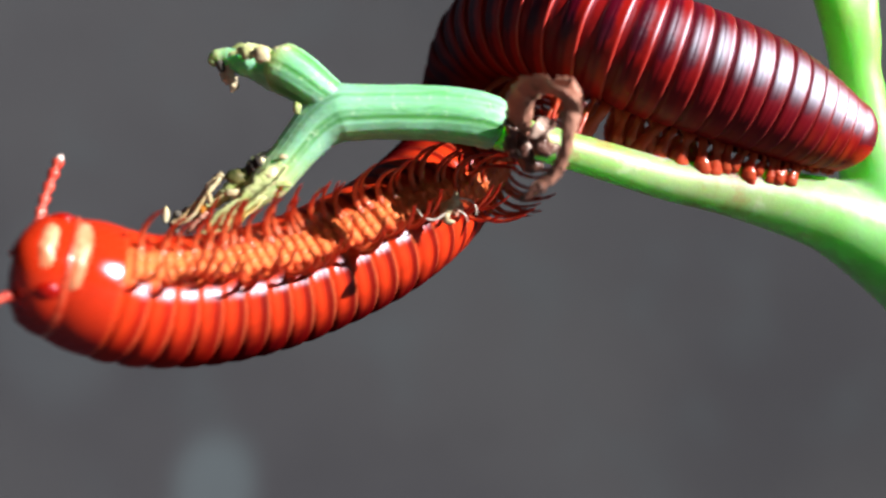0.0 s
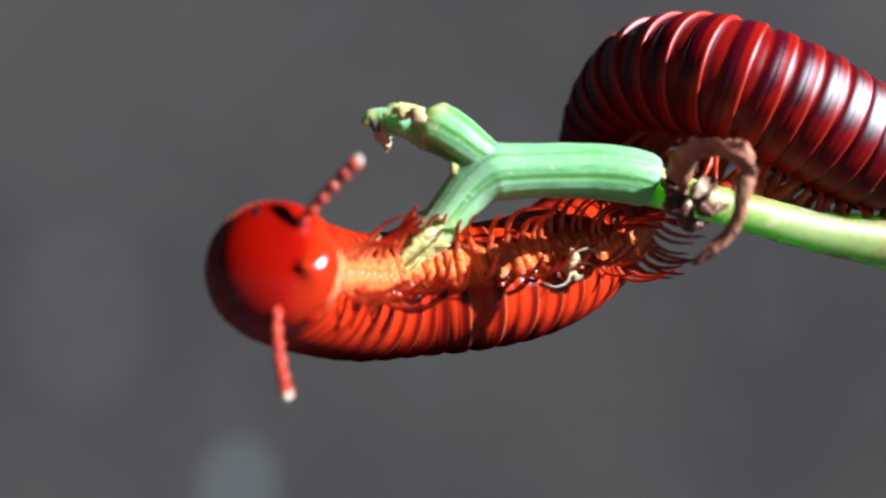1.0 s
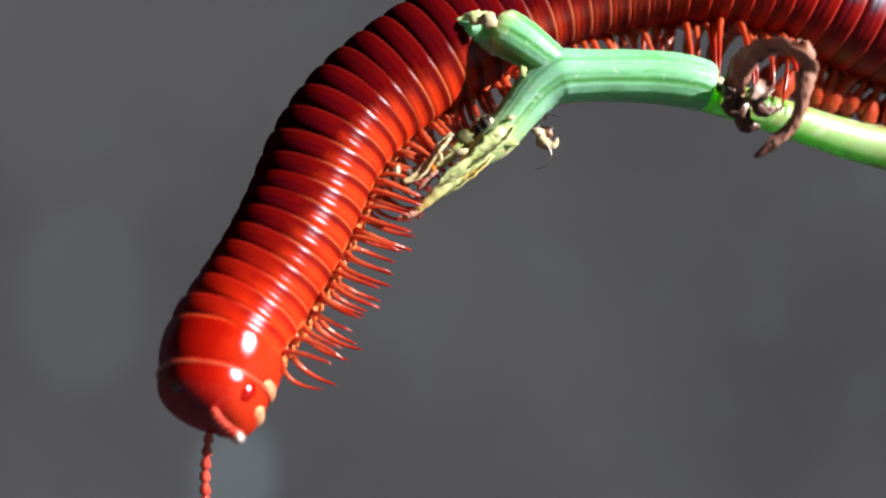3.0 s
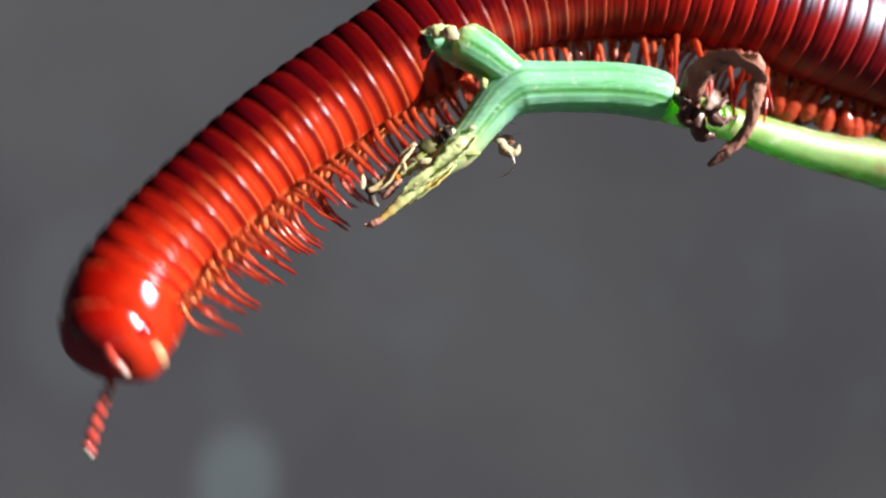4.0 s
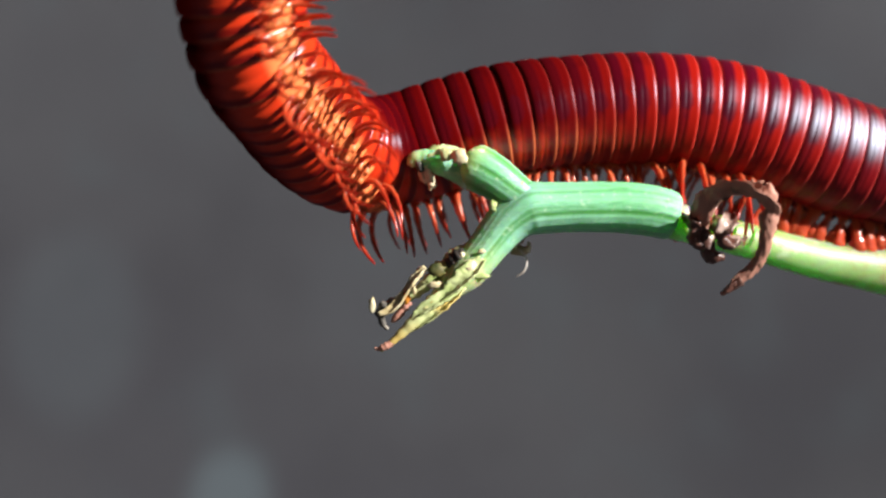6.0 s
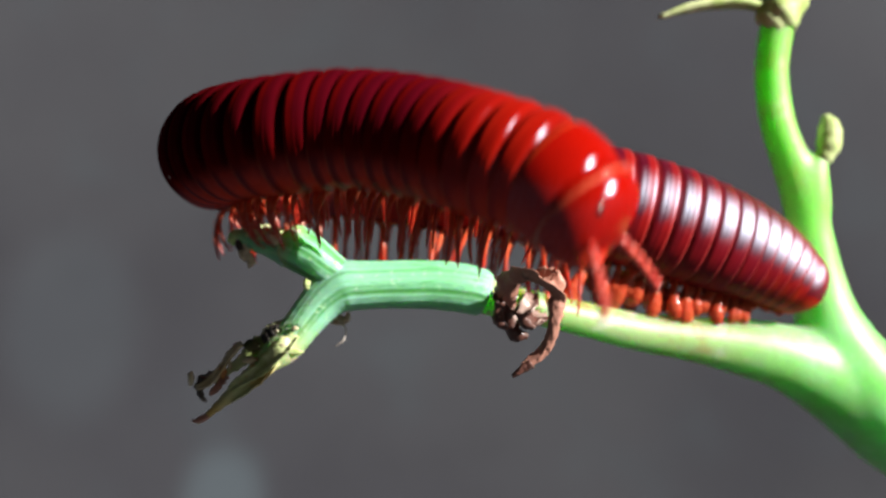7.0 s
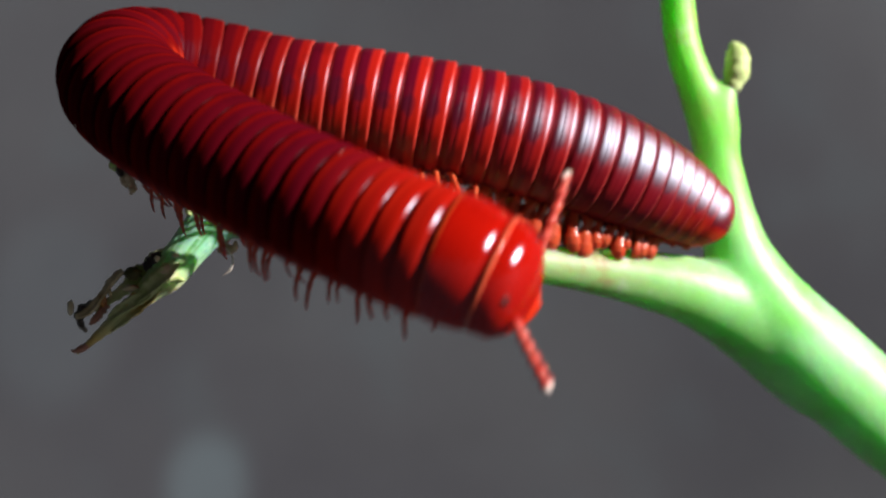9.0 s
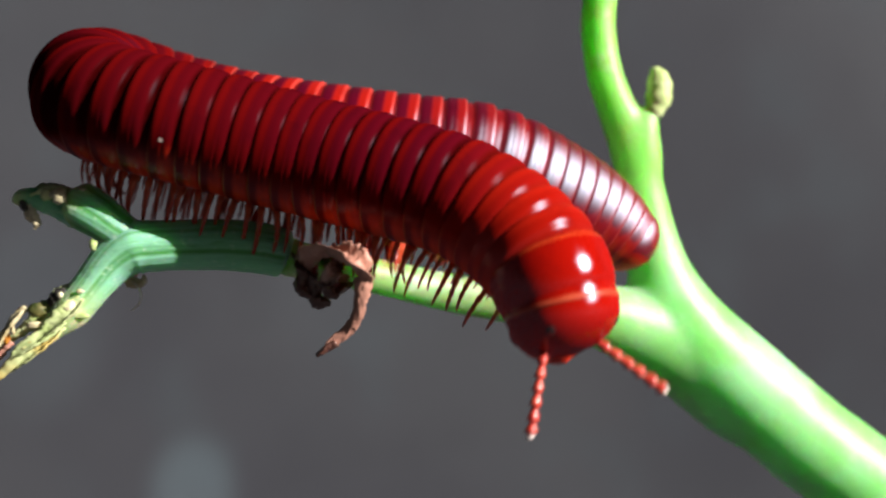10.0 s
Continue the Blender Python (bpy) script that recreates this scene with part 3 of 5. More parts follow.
    lump("knob", (-7.48, -0.35, 7.00), (0.24, 0.22, 0.36), FRAY, "small yellow-green knob", 73)
    lump("scar", (-5.94, -0.35, 7.99), (0.16, 0.16, 0.34), YELLOW, "tan scar", 74)
    lump("pale_patch", (-8.11, -0.72, 4.60), (0.26, 0.14, 0.13), CALLUS, "whitish scar", 75)
    lump("pale_patch", (-9.13, -0.72, 4.43), (0.16, 0.14, 0.2), CALLUS, "whitish scar", 76)
    lump("pale_patch", (-8.69, -0.68, 3.71), (0.4, 0.2, 0.52), CALLUS, "cream gnawed patch", 77)
    lump("pale_patch", (-8.14, -0.45, 3.28), (0.5, 0.2, 0.2), FRAY, "pale gnawed edge", 78)
    lump("hollow", (-10.47, -0.45, 3.62), (0.55, 0.25, 0.45), HOLLOW, "dark olive gnawed hollow", 79)
    lump("tan_lump", (-10.56, -0.62, 2.86), (0.5, 0.22, 0.22), CALLUS, "straw-coloured lump", 80)
    lump("tan_lump", (-9.69, -0.62, 3.03), (0.34, 0.22, 0.26), YELLOW, "straw-coloured lump", 81)
    lump("amber_lump", (-12.09, -0.40, 2.20), (0.26, 0.2, 0.42), AMBER, "amber dried sap", 82)
    lump("pale_patch", (-11.67, -0.60, 2.57), (0.12, 0.12, 0.3), CALLUS, "whitish scar", 83)
    lump("brown_lump", (-11.33, -0.20, 3.61), (0.25, 0.2, 0.22), WITHER, "brown withered lump", 84)
    lump("grey_lump", (-13.92, -0.10, 1.82), (0.22, 0.2, 0.45), CALLUS, "pale grey flake", 85)
    flake("gnawed_edge", [(-9.00, -0.55, 3.04, 0.18, 1.4), (-9.68, -0.65, 2.45, 0.30, 1.5), (-10.60, -0.70, 1.92, 0.33, 1.5), (-11.37, -0.65, 1.40, 0.24, 1.5), (-11.72, -0.60, 0.99, 0.07, 1.5)], FRAY, "pale green gnawed flange", seed=86, rough=0.1, thick=0.12)
    flake("gnawed_edge", [(-11.02, -0.30, 3.75, 0.12, 1.0), (-11.60, -0.35, 3.16, 0.22, 1.1), (-12.00, -0.35, 2.57, 0.2, 1.3), (-12.77, -0.30, 1.64, 0.22, 1.4), (-13.59, -0.30, 1.29, 0.1, 1.5)], CALLUS, "straw-coloured gnawed ridge", seed=87, rough=0.12, thick=0.1)
    limb("stump_stalk", [(-8.58, 0.70, 8.44, 0.6), (-9.55, 0.80, 9.04, 0.62), (-10.38, 0.80, 9.40, 0.6), (-11.10, 0.80, 9.63, 0.52), (-11.62, 0.75, 9.57, 0.4), (-11.85, 0.70, 9.26, 0.2)], STUB, "thin green stalk with a withered end", sides=20, wobble=0.06, seed=88)
    # bud and top of the upper stem
    limb("bud", [(23.55, 9.5, 14.3, 0.45), (23.95, 9.5, 15.1, 0.74), (24.1, 9.5, 16.0, 0.80), (23.95, 9.5, 16.8, 0.55), (23.7, 9.5, 17.2, 0.14)], FRAY, "pale dried bud scar", wobble=0.07, sides=16)
    limb("top_node", [(20.0, 9.3, 22.6, 0.9), (20.8, 9.2, 23.4, 1.4), (21.8, 9.2, 24.3, 1.0), (22.4, 9.2, 25.2, 0.5)], FRAY, "pale knobbly node", wobble=0.08, sides=16)
    part("small_leaf", strip([(20.0, 9.0, 23.7, 0.4, 0), (18, 8.7, 23.9, 0.7, 0), (15.6, 8.2, 23.6, 0.75, 0.1), (13.2, 7.7, 23.0, 0.15, 0.2)], base=base, cross=4, rough=0.03, curl=0.3), FRAY, plant, "small pale green leaf")
    # the curled dead leaf that hangs at the branch's node
    hold = (3.7, 1.6, 5.1)
    dead = part("dead_leaf", strip([(3.7, 1.6, 5.1, 0.4, 0.2), (3.3, -0.6, 6.0, 0.6, 0.3), (3.5, -2.6, 6.85, 0.72, 0.1), (4.15, -4.4, 7.3, 0.78, -0.1), (4.95, -5.6, 7.2, 0.78, -0.3), (5.35, -6.0, 6.6, 0.62, -0.6), (5.35, -5.9, 5.6, 0.42, -0.9), (5.2, -5.6, 4.5, 0.34, -1.2), (4.9, -5.3, 3.6, 0.32, -0.9), (4.25, -5.05, 2.85, 0.28, -0.4), (3.65, -4.95, 2.5, 0.12, 0)],
                                   base=hold, seed=4, rough=0.12, curl=0.8, thick=0.035, cross=12), WITHER, plant, "curled dry brown dead leaf")
    dead.location = (Vector(hold) - Vector(base)) * MM
    for k, pts in enumerate((
            [(3.0, 2.2, 6.2, 0.3, 0), (3.1, 0.6, 5.9, 0.6, 0.5), (3.3, -0.6, 5.0, 0.6, 1.0), (3.9, -1.0, 4.4, 0.5, 1.4), (4.6, -0.9, 4.2, 0.15, 1.8)],
            [(4.4, 2.4, 5.9, 0.4, 1.2), (4.8, 0.6, 5.4, 0.7, 0.8), (5.0, -0.8, 4.9, 0.6, 0.4), (4.7, -1.6, 4.6, 0.2, 0)],
            [(3.4, -0.4, 6.6, 0.2, 0.8), (2.9, -0.9, 6.0, 0.35, 1.2), (3.0, -1.2, 5.2, 0.35, 1.6), (3.5, -1.3, 4.6, 0.12, 2.0)],
            [(5.0, -0.6, 6.4, 0.2, 0.3), (4.6, -1.5, 5.9, 0.45, 0.9), (4.4, -1.8, 5.1, 0.4, 1.5), (4.9, -1.9, 4.7, 0.1, 2.0)])):
        part("shrivelled_scale", strip(pts, base=hold, rough=0.12, curl=0.8, thick=0.06, seed=50 + k), HUSK, dead, "crumpled brown scale")
    part("leaf_tip", strip([(4.45, -5.07, 2.95, 0.28, -0.4), (4.05, -5.0, 2.7, 0.3, -0.3), (3.65, -4.95, 2.45, 0.2, 0), (3.4, -4.95, 2.35, 0.06, 0)], base=hold, rough=0.1, thick=0.09, curl=0.4, seed=60), HUSK, dead, "blackened leaf tip")
    return dead


DEAD_LEAF = build_plant()


def build_debris():
    """A crumb of dry husk with a few pale threads that the legs pass along the body and leave under the twig."""
    crumb = new("plant_debris")
    tagged(crumb, "crumb of straw-coloured dry husk with thin white threads", "debris")
    husk = part("husk", strip([(-0.5, 0.0, 0.5, 0.12, 0), (-0.2, -0.1, 0.1, 0.32, 0.5), (0.1, 0.0, -0.35, 0.34, 1.1), (0.5, 0.1, -0.5, 0.2, 1.7), (0.75, 0.2, -0.25, 0.06, 2.1)], thick=0.05, rough=0.16, curl=0.9, seed=44), PALEFIBRE, crumb, "curled pale husk")
    part("flake", strip([(-0.1, 0.2, 0.4, 0.1, 0.2), (0.25, 0.1, 0.2, 0.24, 0.8), (0.5, 0.0, -0.1, 0.1, 1.4)], thick=0.04, rough=0.2, seed=45), WITHER, husk, "brown flake")
    for k, pts in enumerate((
            [(-0.3, -0.1, 0.3, 0.05), (0.2, -0.2, 0.9, 0.045), (0.7, -0.2, 1.0, 0.04), (1.0, -0.2, 0.8, 0.02)],
            [(0.1, 0.0, -0.3, 0.05), (0.2, -0.1, -1.0, 0.045), (-0.2, -0.1, -1.5, 0.045), (-0.8, 0.0, -1.6, 0.02)],
            [(0.2, 0.1, 0.1, 0.045), (0.7, 0.0, 0.35, 0.04), (1.1, 0.1, 0.3, 0.02)])):
        part("thread", tube(pts, sides=7, wobble=0.1, seed=46 + k), PALETHREAD, crumb, "thin whitish thread")
    return crumb


DEBRIS = build_debris()

# ---- the millipede ----
RINGS = 50
TAIL = Vector((22.9, 8.6, 6.0))
POSES = {}


def ring_width(i):
    """Length of ring i in millimetres, counted from the tail."""
    if i < 13:
        return 0.79 + 0.5 * i / 13
    return 1.29 if i < 33 else 1.29 - 0.15 * (i - 33) / 16


def ring_radius(i):
    if i < 12:
        return 3.5 * (1 - (1 - (i + 2.6) / 14.6)**2.3)**0.6
    if i < 24:
        return 3.5 - 0.27 * (i - 12) / 12
    return 3.23 - 0.19 * max(0, i - 33) / 16


PLACE = [0.9]
for i in range(1, RINGS):
    PLACE.append(PLACE[-1] + 0.5 * (ring_width(i - 1) + ring_width(i)))
PLACE += [PLACE[-1] + 1.75, PLACE[-1] + 3.35]      # collar shield and head
WHOLE = PLACE[-1] + 1.3


def ring_mesh(i, w, r, r_back):
    """One body ring about its own x axis: hind rim, groove, and the narrower part that slides into the ring before it."""
    prof = [(-0.52, 0.93), (-0.56, 0.985), (-0.545, 1.004), (-0.50, 1.016), (-0.43, 1.018), (-0.34, 1.012), (-0.26, 1.005), (-0.10, 1.003), (-0.02, 1.002), (0.03, 0.997), (0.08, 1.000), (0.28, 0.996), (0.40, 0.980), (0.46, 0.952), (0.60, 0.958), (0.9, 0.935), (1.3, 0.89), (1.45, 0.80)]
    bm = bmesh.new()
    la, lu, lf = [bm.verts.layers.float.new(k) for k in ("along", "upness", "fore")]
    n = 48
    rows = []
    for a, k in prof:
        row = []
        for j in range(n):
            th = 2 * math.pi * j / n
            up, si = math.cos(th), math.sin(th)
            flat = 1 - 0.10 * math.exp(-((math.pi - abs(th if th < math.pi else 2 * math.pi - th)) / 0.55)**2)
            swell = 1 + (0.010 + 0.024 * min(1, max(0, (i - 22) / 10)) * min(1, max(0.2, up + 0.7))) * (1 - (a / 0.5)**2 if abs(a) < 0.5 else 0)
            if a == 0.03 and i > 12:
                k = 0.999 - 0.006 * min(1, max(0, (0.55 - up) / 0.5))
            rr = swell * (r + (r_back - r) * (-a if a < 0.46 else 0) ) * k * flat
            v = bm.verts.new((a * w * MM, si * rr * MM, up * rr * MM))
            v[la], v[lu] = a, up
            row.append(v)
        rows.append(row)
    for p, q in zip(rows, rows[1:]):
        for j in range(n):
            bm.faces.new((p[j], p[(j + 1) % n], q[(j + 1) % n], q[j]))
    # belly plate
    for x0 in (-0.32, 0.12):
        bmesh.ops.create_cube(bm, size=1, matrix=Matrix.Translation((x0 * w * MM, 0, -0.9 * r * MM)) @ Matrix.Diagonal((0.34 * w * MM, 1.5 * MM, 0.36 * MM, 1)))
        for y in (-0.3, 0.3):
            bmesh.ops.create_icosphere(bm, subdivisions=1, radius=0.25 * MM, matrix=Matrix.Translation((x0 * w * MM, y * MM, (-0.9 * r - 0.08) * MM)))
    for v in bm.verts:
        v[lf] = i / RINGS
        if v[la] == 0 and v[lu] == 0:
            v[la], v[lu] = 0.3, -1
    bmesh.ops.recalc_face_normals(bm, faces=bm.faces)
    return bm


def leg_mesh(hand, grip=False):
    """A six-jointed curved leg, from its hip at the origin outwards and down; a gripping one is stout and pressed to the branch."""
    pts = [(0, 0, 0, 0.21), (0, 0.5, -0.14, 0.18), (0.05, 0.95, -0.5, 0.16), (0.08, 1.25, -1.05, 0.14), (0.08, 1.38, -1.7, 0.12), (0.04, 1.38, -2.3, 0.10), (0, 1.3, -2.8, 0.07), (-0.02, 1.22, -3.1, 0.02)]
    if grip:
        pts = [(0, -0.3, 0.3, 0.2), (0, 0.35, -0.1, 0.16), (0.03, 0.6, -0.6, 0.15), (0.05, 0.72, -1.1, 0.22), (0.03, 0.72, -1.5, 0.29), (0, 0.62, -1.85, 0.29), (-0.04, 0.45, -2.15, 0.22), (-0.06, 0.25, -2.35, 0.08)]
    out = []
    for x, y, z, r in pts:
        out.append((x, y * hand, z, r))
    bm = tube(out, sides=8, step=3)
    ring = 8
    verts = list(bm.verts)
    for i in range(3, len(verts) // ring - 1, 3):
        block = verts[i * ring:(i + 1) * ring]
        c = sum((v.co for v in block), Vector()) / ring
        for v in block:
            v.co = c + (v.co - c) * (0.86 if grip else 0.78)
    if grip:
        layer = bm.verts.layers.float["length"]
        for v in verts:
            v[layer] = 0.25 + 0.35 * v[layer]
    bmesh.ops.recalc_face_normals(bm, faces=bm.faces)
    return bm


def antenna_mesh():
    """Seven club-shaped joints along +x with a pale tip."""
    pts = []
    x = 0.0
    for k in range(7):
        length = 0.5 if k in (0, 6) else 0.68
        pts += [(x, 0, 0, 0.17), (x + length * 0.45, 0, 0, 0.25 + 0.01 * k), (x + length * 0.85, 0, 0, 0.30 + 0.008 * k)]
        x += length
    pts.append((x, 0, 0, 0.16))
    bm = tube([(a, 0.02 * a * a, -0.035 * a * a, 0.85 * r) for a, _, _, r in pts], sides=12, step=2)
    bmesh.ops.recalc_face_normals(bm, faces=bm.faces)
    return bm


def shell(name, prof, mat, parent, label, squash=1.0, droop=0.0, n=40):
    """A dome about the x axis from (x, radius) in millimetres."""
    bm = bmesh.new()
    la, lu = bm.verts.layers.float.new("along"), bm.verts.layers.float.new("upness")
    rows = []
    for x, r in smooth_path(prof, 3):
        row = []
        for j in range(n):
            th = 2 * math.pi * j / n
            up, si = math.cos(th), math.sin(th)
            back = 0.0 if up > 0 else -0.35 * up * up
            v = bm.verts.new(((x - back) * MM, si * r * MM, (up * r * squash - droop * max(x, 0)**2) * MM))
            v[la] = -0.4 if x < prof[0][0] + 0.18 else 0.0
            v[lu] = up
            row.append(v)
        rows.append(row)
    for p, q in zip(rows, rows[1:]):
        for j in range(n):
            bm.faces.new((p[j], p[(j + 1) % n], q[(j + 1) % n], q[j]))
    bm.faces.new(rows[0])
    bm.faces.new(rows[-1][::-1])
    bmesh.ops.recalc_face_normals(bm, faces=bm.faces)
    return part(name, bm, mat, parent, label)


LEGS = []
ANTENNAE = []


def build_millipede():
    animal = new("millipede")
    animal.location = mm(*TAIL)
    tagged(animal, "glossy dark red millipede with many legs, clinging to a green twig", "millipede")
    meshes = {}
    parts = []
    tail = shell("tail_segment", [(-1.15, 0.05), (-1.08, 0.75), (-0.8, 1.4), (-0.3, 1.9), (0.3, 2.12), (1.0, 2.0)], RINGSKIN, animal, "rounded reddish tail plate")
    parts.append(tail)
    for i in range(1, RINGS):
        w, r = ring_width(i), ring_radius(i)
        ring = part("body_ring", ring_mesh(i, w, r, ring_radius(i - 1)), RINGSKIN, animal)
        parts.append(ring)
        if i < 3:
            continue
        pairs = (0.0,) if i > RINGS - 4 else (-0.28, 0.24)
        for x in pairs:
            for hand in (1, -1):
                kind = (hand, i < 14)
                if kind in meshes:
                    leg = new("leg", meshes[kind])
                    leg.parent = ring
                else:
                    leg = part("leg", leg_mesh(*kind), LEGSKIN, ring)
                    meshes[kind] = leg.data
                k = 0.92 * r / 3.1
                k *= 1 + 0.12 * math.sin(i * 3.7 + x * 11 + hand)
                leg.scale = (1.1 * k, 0.9 * k, (1.12 if i < 26 else 0.9) * k)
                if 14 <= i < 21 and hand > 0:
                    leg.scale = (1.15 * k, 1.3 * k, 1.6 * k)
                if i < 14:
                    k *= (0.72 + 0.28 * i / 16) * (1.0 + 0.15 * math.sin(i * 5.1 + x * 20))
                    leg.rotation_euler = (hand * 0.04, 0.35 * math.sin(i * 1.7 + x * 5), 0.4 * math.sin(i * 2.3 + x * 9))
                    leg.scale = (1.75 * k, 1.0 * k, (0.62 + 0.72 * i / 14) * k)
                leg.location = (x * w * MM, (0.72 if i < 14 else 0.55 * k) * hand * MM, -0.90 * r * MM)
                LEGS.append((leg, i, x, hand))
    r = ring_radius(RINGS - 1)
    parts.append(shell("collar_shield", [(-1.35, r * 0.97), (-1.28, r * 1.0), (-0.8, r * 1.01), (0.0, r * 0.99), (0.7, r * 0.93), (1.05, r * 0.86), (1.12, r * 0.78)], HEADSKIN, animal, "shiny orange-red collar shield behind the head"))
    head = shell("head", [(-1.8, r * 0.84), (-1.5, r * 0.90), (-0.7, r * 0.93), (0.1, r * 0.90), (0.75, r * 0.78), (1.25, r * 0.57), (1.52, r * 0.32), (1.6, r * 0.03)], HEADSKIN, animal, "smooth orange-red head", squash=0.96, droop=0.22)
    parts.append(head)
    shell("neck_membrane", [(-0.95, r * 0.84), (-0.75, r * 0.925), (-0.64, r * 0.938), (-0.55, r * 0.93), (-0.48, r * 0.86)], SEAM, head, "thin pale skin fold between collar and head")
    part("throat_plate", blob((0.75, 1.8, 1.1), (-0.75, 0, -1.92), rough=0.04, seed=5), MOUTH, head, "pale orange throat plate")
    part("mouthpart", blob((0.62, 1.35, 0.75), (0.55, 0, -1.95), rough=0.06, seed=2), MOUTH, head, "pale orange mouthparts")
    for hand in (1, -1):
        part("eye", blob((0.46, 0.36, 0.36), (0.3, hand * 1.74, 1.38), u=14, v=8), EYE, head, "small black eye patch")
        part("mandible", blob((0.75, 0.5, 0.8), (0.05, hand * 1.75, -1.35), rough=0.03, seed=3), HEADSKIN, head)
        if hand == 1:
            ant = part("antenna", antenna_mesh(), ANTENNA, head, "beaded red antenna with a pale tip")
            shared = ant.data
        else:
            ant = tagged(new("antenna", shared), "beaded red antenna with a pale tip")
            ant.parent = head
        part("antenna_tip", blob((0.22, 0.2, 0.2), (4.45, 0.4, -0.7), u=10, v=6), TIPWHITE, ant, "pale antenna tip")
        ANTENNAE.append((ant, hand, Vector((0.85, hand * 1.25, -0.15)) * MM))
    return parts


PARTS = build_millipede()


# ---- movement ----
def bend(t, line, backs):
    """The body's middle line at t seconds, tail to head, in millimetres, and the way its back faces at some of these points."""
    pts = np.array([(*p, *[np.interp(k, [b[0] for b in backs], [b[c] for b in backs]) for c in (1, 2, 3)]) for k, p in enumerate(line)])
    s = np.concatenate([[0], np.cumsum(np.linalg.norm(np.diff(pts[:, :3], axis=0), axis=1))])
    m = np.array([(pts[min(i + 1, len(pts) - 1)] - pts[max(i - 1, 0)]) / (s[min(i + 1, len(pts) - 1)] - s[max(i - 1, 0)]) for i in range(len(pts))])
    fine = []
    for i in range(len(pts) - 1):
        h = s[i + 1] - s[i]
        for u in np.linspace(0, 1, 16, endpoint=False):
            fine.append((2 * u**3 - 3 * u**2 + 1) * pts[i] + (u**3 - 2 * u**2 + u) * h * m[i] + (3 * u**2 - 2 * u**3) * pts[i + 1] + (u**3 - u**2) * h * m[i + 1])
    fine.append(pts[-1])
    fine = np.array(fine)
    s = np.concatenate([[0], np.cumsum(np.linalg.norm(np.diff(fine[:, :3], axis=0), axis=1))])
    calm = 9.0
    want = [p if p < calm else calm + (p - calm) * (s[-1] - calm) / (WHOLE - calm) for p in PLACE + [WHOLE]]
    POSES[t] = np.array([[np.interp(q, s, fine[:, c]) for c in range(6)] for q in want])


def body_at(t):
    """Middle points and back directions at any time, with the length of each link kept."""
    keys = sorted(POSES)
    k = max(i for i in range(len(keys)) if keys[i] <= t + 1e-6)
    if k == len(keys) - 1 or abs(keys[k] - t) < 1e-6:
        return POSES[keys[k]]
    t0, t1 = keys[k], keys[k + 1]
    u = (t - t0) / (t1 - t0)
    a, b = POSES[t0], POSES[t1]
    za, zb = POSES[keys[max(k - 1, 0)]], POSES[keys[min(k + 2, len(keys) - 1)]]
    da = (b - za) / (t1 - keys[max(k - 1, 0)]) * (t1 - t0) * 0.8
    db = (zb - a) / (keys[min(k + 2, len(keys) - 1)] - t0) * (t1 - t0) * 0.8

    def mix(p, q, dp, dq):
        return (2 * u**3 - 3 * u**2 + 1) * p + (u**3 - 2 * u**2 + u) * dp + (3 * u**2 - 2 * u**3) * q + (u**3 - u**2) * dq

    out = mix(a, b, da, db)
    la, lb = np.diff(a[:, :3], axis=0), np.diff(b[:, :3], axis=0)
    ways = mix(la, lb, np.diff(da[:, :3], axis=0), np.diff(db[:, :3], axis=0))
    size = (1 - u) * np.linalg.norm(la, axis=1) + u * np.linalg.norm(lb, axis=1)
    for i in range(len(ways)):
        n = np.linalg.norm(ways[i])
        out[i + 1, :3] = out[i, :3] + ways[i] / max(n, 1e-6) * size[i]
    return out


def part_poses(t):
    """The pose of each part in the animal's own space."""
    body = body_at(t)
    p = body[:, :3]
    poses = []
    for i in range(len(PARTS)):
        x = Vector(p[min(i + 1, len(p) - 1)] - p[max(i - 1, 0)]).normalized()
        z = Vector(body[i, 3:])
        z = (z - x * z.dot(x)).normalized()
        y = z.cross(x)
        m = Matrix((x, y, z)).transposed().to_4x4()
        m.translation = (Vector(p[i]) - TAIL) * MM
        poses.append(m)
    return poses


